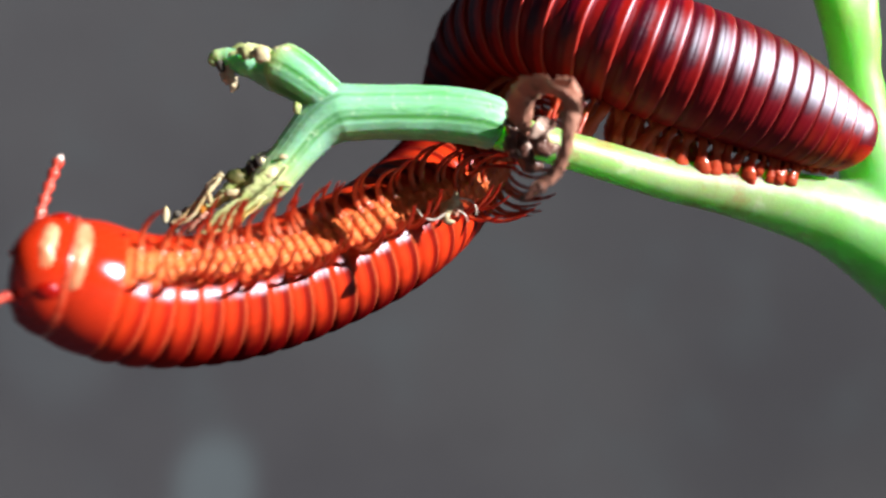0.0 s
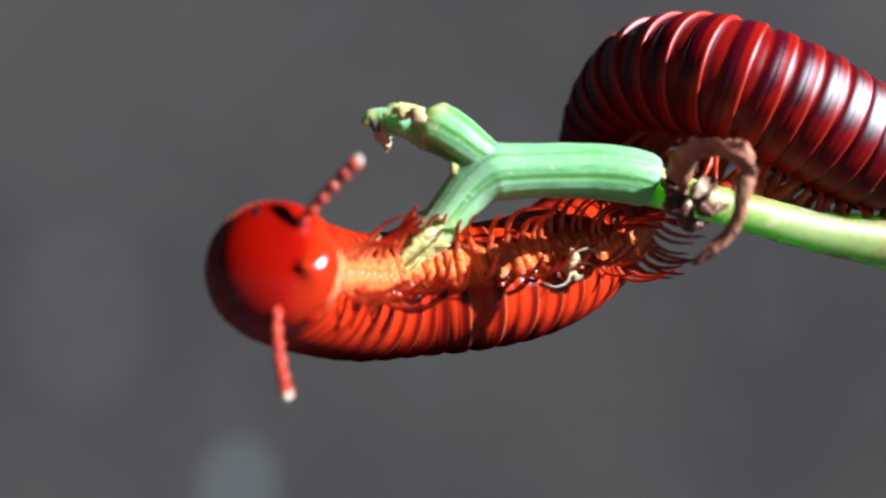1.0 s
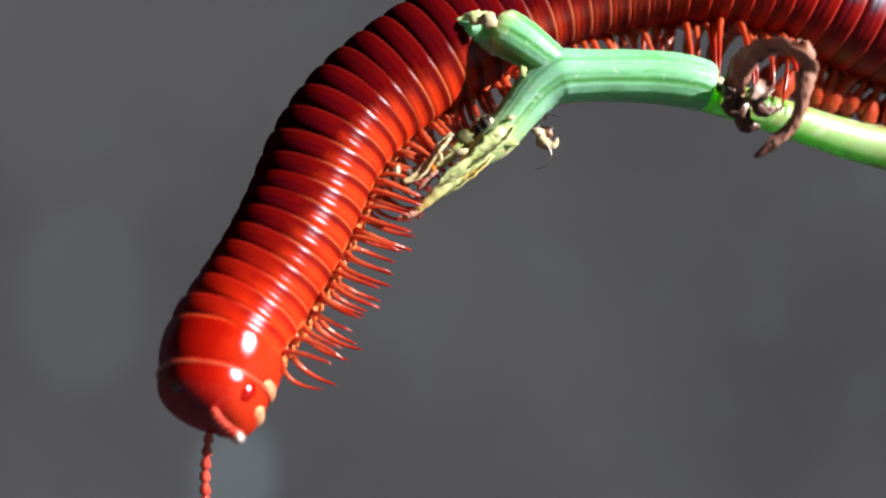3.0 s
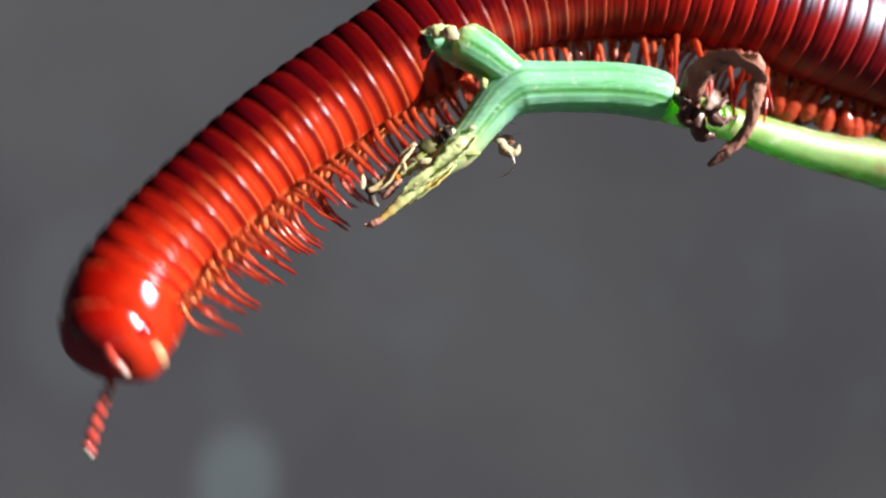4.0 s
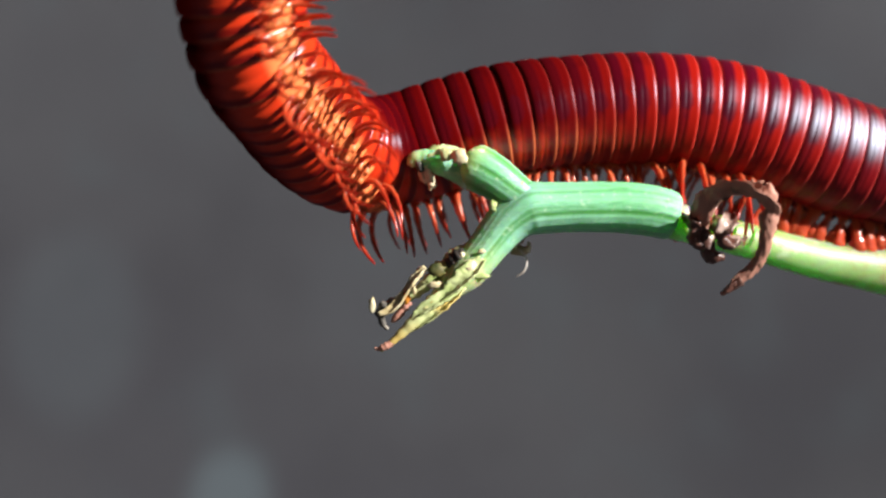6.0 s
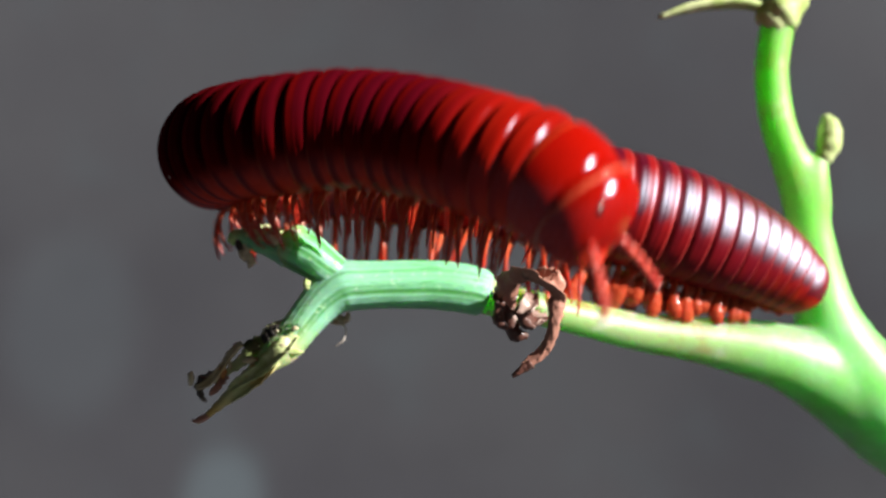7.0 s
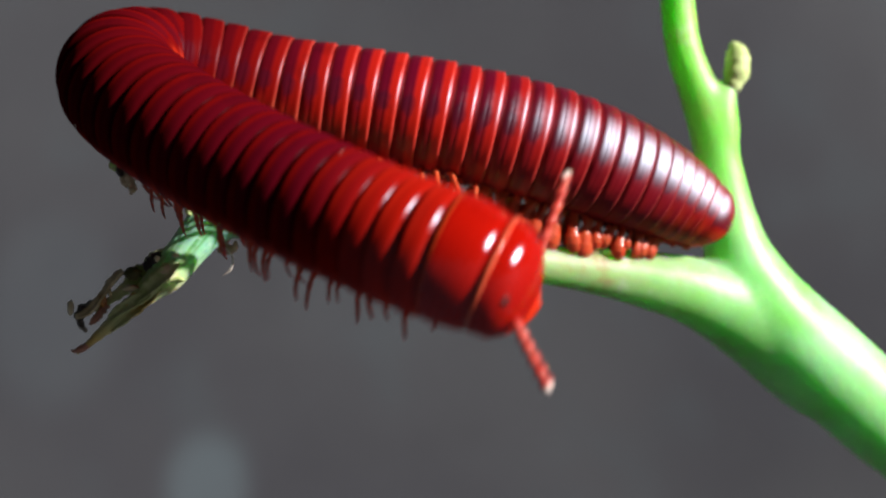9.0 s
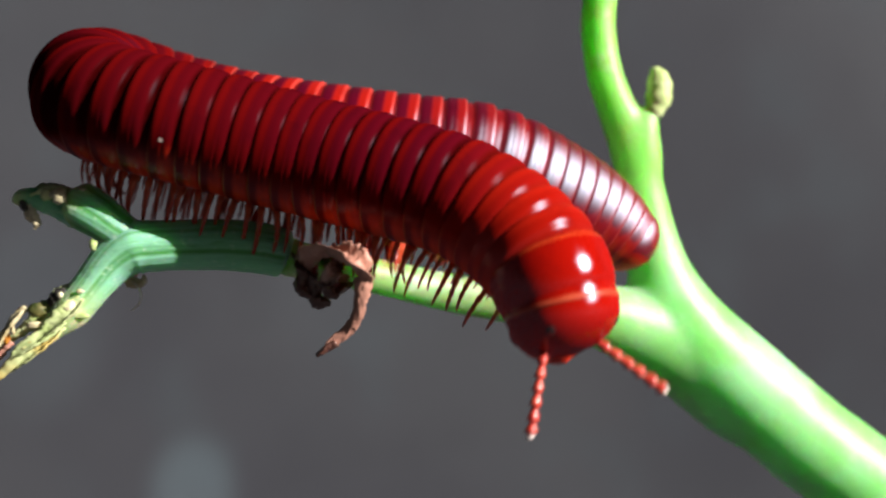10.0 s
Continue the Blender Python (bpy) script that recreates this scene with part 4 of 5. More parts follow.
def motions():
    bend(0.0, [(23, 8.6, 6), (20.32, 8.07, 7), (16.4, 7, 8.6), (11.6, 6.2, 10.2), (7.38, 6.6, 11.83), (4.23, 9.6, 12.84), (2.33, 12.99, 11.82), (1.47, 14.5, 8.96), (0.69, 12.5, 5.77), (-0.93, 8.5, 3.15), (-3.44, 4.5, 0.91), (-6.16, 2.3, -0.6), (-9.05, 0.3, -1.75), (-11.82, -1.7, -2.28), (-14.4, -3.5, -2.23), (-16.35, -4.8, -1.65), (-17.71, -5.6, -1.09), (-19.22, -6.3, -0.63)],
         [(0, 0, -0.2, 1), (4, 0, -0.25, 1), (5, -0.3, -0.2, 0.9), (6, -0.7, 0.1, 0.7), (7, -0.75, 0.6, 0.25), (8, -0.8, 0.45, 0.25), (9, -0.6, 0.7, 0.1), (10, -0.15, 0.88, -0.3), (13, 0, 0.83, -0.55), (17, -0.2, 0.8, -0.5)])
    bend(0.3, [(23, 8.6, 6), (19.63, 8.11, 8.01), (18.53, 7.32, 8.01), (14.6, 6.4, 9.9), (9.9, 6, 11.5), (5.98, 6.6, 12.73), (3.8, 9.59, 13.24), (2.38, 13, 11.87), (1.65, 14.5, 9.02), (0.72, 12.5, 5.83), (-1.27, 8.5, 3.13), (-3.92, 4.5, 0.9), (-7.36, 2.3, -0.88), (-10.56, 0.3, -1.93), (-13.65, -1.5, -2.65), (-16.55, -3.2, -2.78), (-19.34, -4.8, -2.44), (-21.38, -5.8, -1.41), (-22.91, -6.5, 0.06), (-23.35, -7, 1.6)],
         [(0, 0, -0.2, 1), (5, 0, -0.25, 1), (6, -0.3, -0.2, 0.9), (7, -0.7, 0.1, 0.7), (8, -0.75, 0.6, 0.25), (9, -0.8, 0.45, 0.25), (10, -0.6, 0.7, 0.1), (11, -0.15, 0.88, -0.3), (14, 0, 0.83, -0.55), (17, -0.4, 0.75, -0.5), (19, -0.75, 0.6, -0.2)])
    bend(0.5, [(23, 8.6, 6), (19.64, 8.12, 8.02), (16.1, 6.9, 9), (10.7, 5.9, 10.9), (6.25, 6.6, 12.36), (3.81, 9.6, 12.41), (2.51, 12.96, 10.81), (1.81, 14.5, 7.6), (0.43, 12.5, 4.46), (-1.95, 8.5, 2.2), (-5.12, 4.5, 0.91), (-8.49, 2.3, -0.09), (-11.84, 0.5, -0.68), (-14.59, -1.2, -0.85), (-17.34, -2.8, -0.26), (-19.39, -4.2, 0.77), (-21.01, -5.2, 2.34), (-21.6, -6.2, 3.78), (-21.63, -7, 5.11)],
         [(0, 0, -0.2, 1), (4, 0, -0.25, 1), (5, -0.3, -0.2, 0.9), (6, -0.7, 0.1, 0.7), (7, -0.75, 0.6, 0.25), (8, -0.8, 0.45, 0.25), (9, -0.6, 0.7, 0.1), (10, -0.15, 0.88, -0.3), (13, 0, 0.8, -0.6), (16, -0.5, 0.7, -0.45), (18, -0.75, 0.6, -0.1)])
    bend(0.8, [(23, 8.6, 6), (19.66, 8.15, 8.01), (14, 7.2, 9), (10.1, 6.4, 10.9), (6.57, 6.6, 12.19), (4.39, 9.6, 12.26), (2.97, 12.96, 10.74), (2.41, 14.5, 8.16), (1.45, 12.5, 5.46), (-0.55, 8.5, 3.07), (-3.49, 5, 1.66), (-6.8, 2.8, 0.8), (-10.2, 2.2, 0.4), (-13.2, 1, 0.6), (-15.6, -0.8, 1.6), (-16.9, -3, 3), (-17.2, -5.5, 4.1), (-16.6, -8, 4.9)],
         [(0, 0, -0.2, 1), (4, 0, -0.25, 1), (5, -0.3, -0.2, 0.9), (6, -0.7, 0.1, 0.7), (7, -0.75, 0.6, 0.25), (8, -0.8, 0.45, 0.25), (9, -0.6, 0.7, 0.1), (10, -0.15, 0.88, -0.3), (13, -0.1, 0.8, -0.55), (15, -0.85, 0.35, -0.3), (17, -0.95, -0.1, 0.1)])
    bend(1.0, [(23, 8.6, 6), (19.65, 8.14, 8.01), (15.1, 7.2, 8.3), (10.6, 6.3, 10.5), (6.76, 6.6, 12.09), (3.8, 9.59, 12.48), (2.41, 12.95, 10.76), (1.95, 14.5, 8.18), (1.34, 12.5, 5.37), (-0.73, 8.5, 3.09), (-3.41, 5, 1.77), (-6.4, 2.8, 1.2), (-9.6, 2.2, 0.9), (-12.2, 0.5, 0.8), (-14.1, -2.2, 1.3), (-15.2, -5, 1.9), (-15.3, -7.8, 2.4), (-14.5, -10, 2.6)],
         [(0, 0, -0.2, 1), (4, 0, -0.25, 1), (5, -0.3, -0.2, 0.9), (6, -0.7, 0.1, 0.7), (7, -0.75, 0.6, 0.25), (8, -0.8, 0.45, 0.25), (9, -0.6, 0.7, 0.1), (10, -0.15, 0.88, -0.3), (12, 0, 0.85, -0.45), (14, -0.8, 0.3, -0.2), (17, -0.85, -0.4, 0.35)])
    bend(1.5, [(23, 8.6, 6), (19.65, 8.14, 8.01), (15.3, 7.2, 8.7), (12, 6.3, 10.4), (7.48, 6.6, 12.11), (3.99, 9.6, 12.61), (1.17, 12.97, 11.24), (-0.4, 14.5, 8.68), (-1.37, 12.5, 6.34), (-2.82, 8.5, 3.94), (-5.07, 5, 2.29), (-7.8, 3, 1.5), (-10.6, 2, 1.2), (-13.3, 0.3, 1.6), (-15.5, -2, 1.5), (-17.1, -4.5, 0.8), (-18.3, -7, -0.3)],
         [(0, 0, -0.2, 1), (4, 0, -0.25, 1), (5, -0.3, -0.2, 0.9), (6, -0.7, 0.1, 0.7), (7, -0.75, 0.6, 0.25), (8, -0.8, 0.45, 0.25), (9, -0.6, 0.7, 0.1), (10, -0.15, 0.88, -0.3), (12, 0, 0.9, -0.25), (14, -0.4, 0.4, 0.8), (16, -0.75, 0.1, 0.65)])
    bend(1.8, [(23, 8.6, 6), (19.64, 8.13, 8), (15.7, 7.2, 8.5), (12, 6.3, 10.4), (7.13, 6.43, 12.09), (3.89, 9.01, 12.21), (1.05, 12.14, 10.9), (-1.29, 13.72, 8.57), (-3.05, 11.99, 5.85), (-4.95, 8.33, 3.7), (-7.1, 5, 2.59), (-9.4, 3.4, 2.4), (-11.7, 2, 2.5), (-13.8, 0.5, 2.1), (-16.1, -1.2, 1.1), (-18, -2.8, -0.2), (-19.3, -4, -1.7), (-20.2, -5, -3.4)],
         [(0, 0, -0.2, 1), (4, 0, -0.25, 1), (5, -0.3, -0.2, 0.9), (6, -0.7, 0.1, 0.7), (7, -0.75, 0.6, 0.25), (8, -0.6, 0.75, -0.2), (9, -0.3, 0.8, -0.45), (11, 0, 0.95, 0), (13, -0.5, 0.4, 0.75), (17, -0.85, 0.15, 0.45)])
    bend(2.0, [(23, 8.6, 6), (19.65, 8.14, 8.01), (15.4, 7.2, 8.9), (11.2, 6.3, 10.8), (6.61, 6.22, 12.27), (3.22, 8.22, 12.03), (0.09, 10.98, 10.73), (-2.85, 12.53, 8.45), (-5.2, 11.22, 6.1), (-7.49, 8.05, 4.75), (-9.99, 4.56, 4.89), (-12.64, 3.12, 4.48), (-14.97, 1.69, 3.1), (-16.97, 0.25, 0.96), (-18.17, -0.99, -1.16), (-18.97, -2.03, -3.24), (-19.37, -3.06, -5.49), (-19.95, -4, -7.99)],
         [(0, 0, -0.2, 1), (4, 0, -0.2, 1), (5, -0.3, -0.3, 0.9), (7, -0.6, 0, 0.75), (9, -0.5, 0.5, 0.65), (11, -0.5, 0.6, 0.6), (13, -0.8, 0.25, 0.55), (16, -0.93, 0.1, 0.3)])
    bend(2.2, [(23, 8.6, 6), (19.65, 8.14, 8.01), (14.5, 7, 9.6), (10.8, 6.3, 11), (6.4, 5.7, 12.4), (2.4, 5.38, 12.5), (-1, 5.2, 11.3), (-3.8, 5, 9.5), (-6.5, 4.8, 7.6), (-9.2, 4.2, 6), (-12.17, 3.06, 4.58), (-14.71, 1.92, 2.98), (-16.63, 0.89, 1.31), (-17.94, -0.15, -1.03), (-18.54, -1.19, -3.34), (-18.86, -2.03, -5.71), (-18.87, -3.06, -8.04), (-18.79, -4, -10.63)],
         [(0, 0, -0.2, 1), (5, 0, -0.2, 1), (8, -0.5, 0.1, 0.85), (11, -0.75, 0.15, 0.6), (14, -0.95, 0.1, 0.2), (17, -0.95, 0.1, 0)])
    bend(2.5, [(23, 8.6, 6), (19.66, 8.15, 8.02), (11.2, 6.6, 10.9), (6.7, 6, 12.8), (2.19, 5.42, 13.38), (-2.1, 5.2, 12.9), (-6.2, 4.6, 11.4), (-9.3, 4, 9.6), (-12.6, 3, 7.7), (-15.1, 2.2, 5.7), (-16.76, 1.1, 3.36), (-17.4, 0.2, 0.76), (-17.75, -0.7, -2.1), (-18.28, -1.6, -4.92), (-18.9, -2.5, -7.59), (-19.02, -3.5, -9.56), (-18.96, -4.3, -11.49)],
         [(0, 0, -0.2, 1), (5, 0, -0.2, 1), (8, -0.5, -0.1, 0.8), (11, -0.92, 0.08, 0.2), (16, -0.95, 0.12, -0.1)])
    bend(2.7, [(23, 8.6, 6), (19.66, 8.16, 8.02), (11.4, 6.6, 11), (6.8, 6, 13), (2.39, 5.42, 13.48), (-2, 5.2, 12.9), (-6.1, 4.6, 11.6), (-9.2, 4, 9.7), (-12.4, 3, 7.8), (-15.3, 2.2, 5.6), (-17.07, 1.1, 3.16), (-18.12, 0.2, 0.56), (-19.34, -0.9, -1.81), (-20.94, -2, -4.04), (-22.32, -3.2, -5.86), (-22.81, -4.2, -7.45), (-23.01, -5.1, -9.02)],
         [(0, 0, -0.2, 1), (5, 0, -0.2, 1), (8, -0.5, -0.1, 0.8), (11, -0.85, 0.05, 0.3), (16, -0.8, 0.1, 0.4)])
    bend(3.8, [(23, 8.6, 6), (19.65, 8.14, 8.02), (12.8, 6.6, 11), (7.8, 6, 12.5), (2.89, 5.45, 13.09), (-2, 5, 12.9), (-6.2, 4.4, 11.9), (-9.7, 3.7, 10.5), (-12.8, 3, 8.7), (-15.4, 2.3, 6.4), (-17.55, 1.3, 3.67), (-18.87, 0.4, 0.97), (-19.69, -0.5, -2.18), (-20.29, -1.5, -5.47), (-20.7, -2.5, -8.73), (-20.9, -3.5, -11.64), (-20.91, -4.3, -13.84)],
         [(0, 0, -0.2, 1), (5, 0, -0.2, 1), (8, -0.5, -0.05, 0.8), (11, -0.93, 0, 0.2), (16, -0.95, -0.05, 0)])
    bend(4.0, [(23, 8.6, 6), (19.65, 8.14, 8.02), (12.2, 6.6, 11), (7.1, 6, 12.5), (2.19, 5.43, 13.29), (-2.7, 5, 13), (-6.9, 4.4, 11.8), (-10.1, 3.7, 10.1), (-12.9, 3, 8.2), (-16, 2.2, 6), (-18.9, 0.75, 3.55), (-21.55, -0.5, 0.94), (-23.85, -1.75, -1.6), (-25.51, -3, -4), (-26.09, -4.05, -5.97), (-26, -5.1, -7.42)],
         [(0, 0, -0.2, 1), (5, 0, -0.2, 1), (8, -0.5, 0.15, 0.8), (11, -0.5, 0.4, 0.75), (15, -0.8, 0.25, 0.4)])
    bend(4.3, [(23, 8.6, 6), (19.66, 8.15, 8.01), (12.6, 6.8, 11), (8.6, 6.4, 12.5), (3.9, 5.8, 13), (-1.3, 5.3, 12.4), (-6.2, 4.7, 11.3), (-9.7, 4, 9.9), (-12.3, 2.6, 8.4), (-14.3, 0.6, 7.3), (-16.6, -1.4, 6.8), (-19.1, -3, 6.8), (-21.7, -4.2, 7.3), (-23.8, -5.2, 7.9), (-25.3, -6, 8.3), (-27, -6.8, 8.6)],
         [(0, 0, -0.2, 1), (6, 0, -0.2, 1), (8, -0.2, 0.5, 0.8), (10, -0.1, 0.85, 0.3), (15, -0.2, 0.85, 0.2)])
    bend(4.5, [(23, 8.6, 6), (19.66, 8.15, 8.01), (11.1, 6.8, 10.6), (7.1, 6.4, 12), (2.79, 5.73, 12.39), (-2.2, 5.3, 12), (-6.7, 4.7, 11), (-9.9, 4, 9.8), (-12.4, 2.6, 8.3), (-14.4, 0.8, 7.5), (-16.6, -1, 7.7), (-19.1, -2.6, 8.8), (-21.7, -4, 10.2), (-23.8, -5, 11.5), (-25.4, -5.5, 12.5), (-27, -6, 13.5)],
         [(0, 0, -0.2, 1), (6, 0, -0.2, 1), (8, -0.2, 0.5, 0.8), (10, -0.3, 0.9, 0), (15, -0.4, 0.85, -0.2)])
    bend(4.8, [(23, 8.6, 6), (19.65, 8.14, 8.01), (11.8, 6.8, 9.1), (7.5, 6.3, 11), (2.59, 5.64, 12.19), (-2.2, 5.2, 12.1), (-6.9, 4.6, 11), (-10.7, 4, 9.7), (-13.4, 2.8, 8.7), (-15.7, 0.6, 8.1), (-17.7, -2, 8.1), (-19.6, -4.8, 8.3), (-20.9, -7.5, 8.1), (-21.6, -10, 7.5), (-22, -12, 6.8)],
         [(0, 0, -0.2, 1), (7, 0, -0.2, 1), (9, 0, 0.5, 0.85), (12, 0, 0.8, 0.55), (14, -0.2, 0.7, 0.65)])
    bend(5.0, [(23, 8.6, 6), (19.64, 8.13, 8.01), (14.6, 7, 9.7), (10.2, 6.3, 11.6), (5.2, 5.7, 12.7), (0.3, 5.2, 12.7), (-4.5, 4.6, 11.8), (-8.3, 4, 10.7), (-11.4, 3, 9.4), (-14, 1.5, 8.6), (-16.5, -0.5, 8.3), (-19.1, -3, 8.1), (-21.3, -6, 7.7), (-22.7, -8.5, 7.2), (-23.8, -10.5, 6.5)],
         [(0, 0, -0.2, 1), (7, 0, -0.2, 1), (9, 0, 0.5, 0.85), (12, 0, 0.8, 0.55), (14, -0.3, 0.7, 0.6)])
    bend(5.2, [(23, 8.6, 6), (19.64, 8.13, 8), (14.8, 7, 9.8), (10.3, 6.2, 11.3), (5.4, 5.7, 12.4), (0.5, 5.19, 12.6), (-4.4, 4.6, 11.9), (-8.2, 4, 10.8), (-11.3, 3.2, 9.6), (-13.7, 2.5, 8.6), (-16.7, 1.5, 7.5), (-19.6, 0.5, 6.5), (-22.4, -0.5, 5.6), (-24.8, -1.5, 4.5), (-26.6, -2.5, 3.2), (-27.5, -3, 1.5)],
         [(0, 0, -0.2, 1), (7, 0, -0.2, 1), (10, -0.2, 0.3, 0.95), (13, -0.35, 0.5, 0.8), (15, -0.7, 0.4, 0.5)])
    bend(6.3, [(23, 8.6, 6), (19.65, 8.14, 8), (12.6, 6.8, 9.8), (6.5, 6, 11.8), (1.59, 5.54, 12.5), (-3.4, 5, 12.4), (-7.6, 4.2, 11.9), (-10.8, 4.2, 11.1), (-13.7, 4.2, 10.3), (-16, 2.6, 10.4), (-17.3, 0.2, 12), (-17.8, -2.2, 14.1), (-18, -4.8, 16.3), (-17.7, -5.5, 19), (-16.9, -6, 21.6), (-15.4, -6, 24.1), (-13.2, -6, 25.7)],
         [(0, 0, -0.2, 1), (6, 0, -0.1, 1), (8, -0.6, -0.3, 0.8), (10, -0.9, 0.25, 0.3), (12, -0.8, 0.55, 0.2), (16, -0.6, 0.5, 0.6)])
    bend(6.5, [(23, 8.6, 6), (19.65, 8.14, 8), (14.4, 6.8, 9.4), (9.3, 6.2, 11.1), (4.2, 5.6, 11.9), (-1.1, 5, 12.3), (-5.6, 4.4, 12.1), (-9.5, 4.3, 11.5), (-12.4, 4.2, 10.8), (-14.6, 2.6, 11.2), (-15.3, 0.2, 12.7), (-14.9, -2.2, 14.5), (-14, -4.8, 16.8), (-12.7, -5.5, 19.4), (-10.7, -6, 21.8), (-8.2, -6.5, 23.6), (-5.7, -6.5, 24.4)],
         [(0, 0, -0.2, 1), (6, 0, -0.1, 1), (8, -0.6, -0.3, 0.8), (10, -0.95, -0.2, 0.3), (12, -0.95, -0.05, 0.25), (16, -0.4, 0.1, 0.9)])
    bend(6.8, [(23, 8.6, 6), (19.52, 8.1, 8), (15.6, 7.2, 9.7), (10.4, 6.2, 11.3), (5.3, 5.5, 12.1), (0.3, 5, 12.4), (-4.6, 4.3, 12.3), (-8.5, 4.3, 12), (-11.3, 3.6, 12), (-12.9, 1.4, 12.8), (-12.6, -1.4, 14.3), (-10.8, -3.6, 15.8), (-7.7, -5.5, 16.8), (-4.2, -6, 18), (-0.3, -6.5, 19), (3.6, -7, 19.8), (6.6, -7.5, 19.7), (8.8, -8, 18.8)],
         [(0, 0, -0.2, 1), (6, 0, -0.1, 1), (8, -0.6, -0.3, 0.8), (10, -0.95, -0.2, 0.4), (12, -0.4, -0.1, 0.95), (17, 0, -0.1, 1)])
    bend(6.9, [(23, 8.6, 6), (19.42, 8.1, 7.9), (15.4, 7.2, 9.6), (10.5, 6.2, 11.2), (5.5, 5.5, 12.1), (0.5, 5, 12.5), (-4.5, 4.3, 12.6), (-8.9, 3.2, 12.4), (-11.6, 1.4, 12.6), (-12.4, -0.8, 13.5), (-11.7, -2.8, 14.8), (-9.2, -4.5, 16.1), (-5.8, -5.4, 16.9), (-2, -6.2, 17), (1.6, -7, 16.9), (4.9, -8, 16.5), (7, -8.8, 15.9), (8.5, -9.5, 14.9)],
         [(0, 0, -0.2, 1), (6, 0, -0.1, 1), (8, -0.6, -0.3, 0.8), (10, -0.9, -0.2, 0.5), (12, -0.2, -0.1, 0.98), (17, 0.2, -0.1, 1)])
    bend(7.0, [(23, 8.6, 6), (19.22, 8.09, 8.3), (15.2, 7, 9.9), (10.7, 6.2, 11.3), (5.61, 5.71, 12.41), (0.6, 5.56, 13.13), (-4.54, 6.3, 13.73), (-9.57, 6, 14.09), (-12.44, 4.9, 14.33), (-12.78, 2, 14.5), (-11.46, -1.4, 14.62), (-8.33, -4.3, 14.82), (-4.66, -5.6, 14.97), (-0.88, -7.6, 14.37), (2.68, -10.24, 13.19), (4.96, -11.38, 12.23), (6.57, -12.31, 10.9), (7.58, -12.75, 9.2)],
         [(0, 0, -0.2, 1), (7, 0, -0.1, 1), (9, -0.6, -0.3, 0.8), (12, 0, -0.35, 1), (15, 0.1, -0.35, 0.9), (17, 0.4, -0.3, 0.8)])
    bend(7.3, [(23, 8.6, 6), (19.43, 8.1, 7.9), (15.5, 7, 9.4), (11, 6.2, 10.8), (6.72, 5.8, 12.02), (1.71, 5.8, 13.05), (-4.86, 6.3, 14.07), (-9.79, 6, 14.55), (-12.26, 4.9, 14.79), (-12.02, 1.67, 14.61), (-10.79, -2.07, 14.21), (-8, -5.3, 13.64), (-4, -6.6, 12.98), (-0.07, -8.6, 12.14), (3.07, -11.05, 11.04), (5.12, -12, 9.82), (6.15, -12.75, 8.29), (6.51, -13, 6.62)],
         [(0, 0, -0.2, 1), (7, 0, -0.1, 1), (9, -0.6, -0.3, 0.8), (12, 0, -0.35, 1), (15, 0.2, -0.5, 0.8), (17, 0.3, -0.7, 0.6)])
    bend(7.5, [(23, 8.6, 6), (19.52, 8.08, 8), (16, 7, 9.3), (11.9, 6.2, 10.6), (7.52, 5.8, 11.92), (2.61, 5.8, 13.06), (-4.07, 6.3, 14.41), (-9.02, 6, 15.1), (-11.8, 4.9, 15.35), (-11.76, 1.67, 15.06), (-10.52, -2.07, 14.52), (-7.49, -5.3, 13.72), (-3.1, -6.6, 12.88), (0.83, -8.6, 11.83), (3.71, -11.05, 10.62), (5.66, -12, 9.21), (6.38, -12.75, 7.58), (6.53, -13, 5.82)],
         [(0, 0, -0.2, 1), (7, 0, -0.1, 1), (9, -0.6, -0.3, 0.8), (12, 0, -0.4, 0.95), (15, 0.2, -0.6, 0.8), (17, 0.2, -0.8, 0.6)])
    bend(8.0, [(23, 8.6, 6), (19.21, 8.07, 8.2), (15.7, 7, 9.6), (11.2, 6.3, 11.1), (6.21, 5.6, 12.41), (0.56, 5.31, 13.35), (-4.37, 5.1, 14.32), (-8.16, 4.3, 15.09), (-10.22, 2.3, 15.25), (-9.61, -1.33, 14.13), (-6.55, -4.17, 12.32), (-2.84, -7.1, 10.36), (0.62, -8.9, 8.31), (3.23, -10.05, 5.9), (4.68, -11, 3.21), (5.17, -10.75, 1.01), (5.28, -10, -0.86)],
         [(0, 0, -0.2, 1), (6, 0, -0.1, 1), (8, -0.6, -0.3, 0.8), (11, 0.1, -0.55, 0.85), (14, 0.2, -0.8, 0.5), (16, 0.1, -0.9, 0.3)])
    bend(8.3, [(23, 8.6, 6), (19.42, 8.08, 8.1), (15.6, 7, 9.6), (11.6, 6.3, 10.9), (7.31, 5.9, 12.22), (2.48, 5.81, 13.06), (-2.14, 5.8, 13.73), (-6.33, 5.5, 14.72), (-9.32, 4.3, 15.19), (-10.58, 1.83, 14.73), (-9.64, -1.33, 13.35), (-7.07, -4.4, 10.62), (-3.94, -6.4, 7.9), (-0.98, -8.3, 5.34), (1.29, -9.62, 2.72), (2.35, -9.85, -0.06), (2.73, -9.88, -2.66), (2.72, -9.5, -5.1)],
         [(0, 0, -0.2, 1), (7, 0, -0.1, 1), (9, -0.6, -0.3, 0.8), (12, 0.05, -0.75, 0.65), (15, 0.05, -0.9, 0.4), (17, 0.05, -0.95, 0.2)])
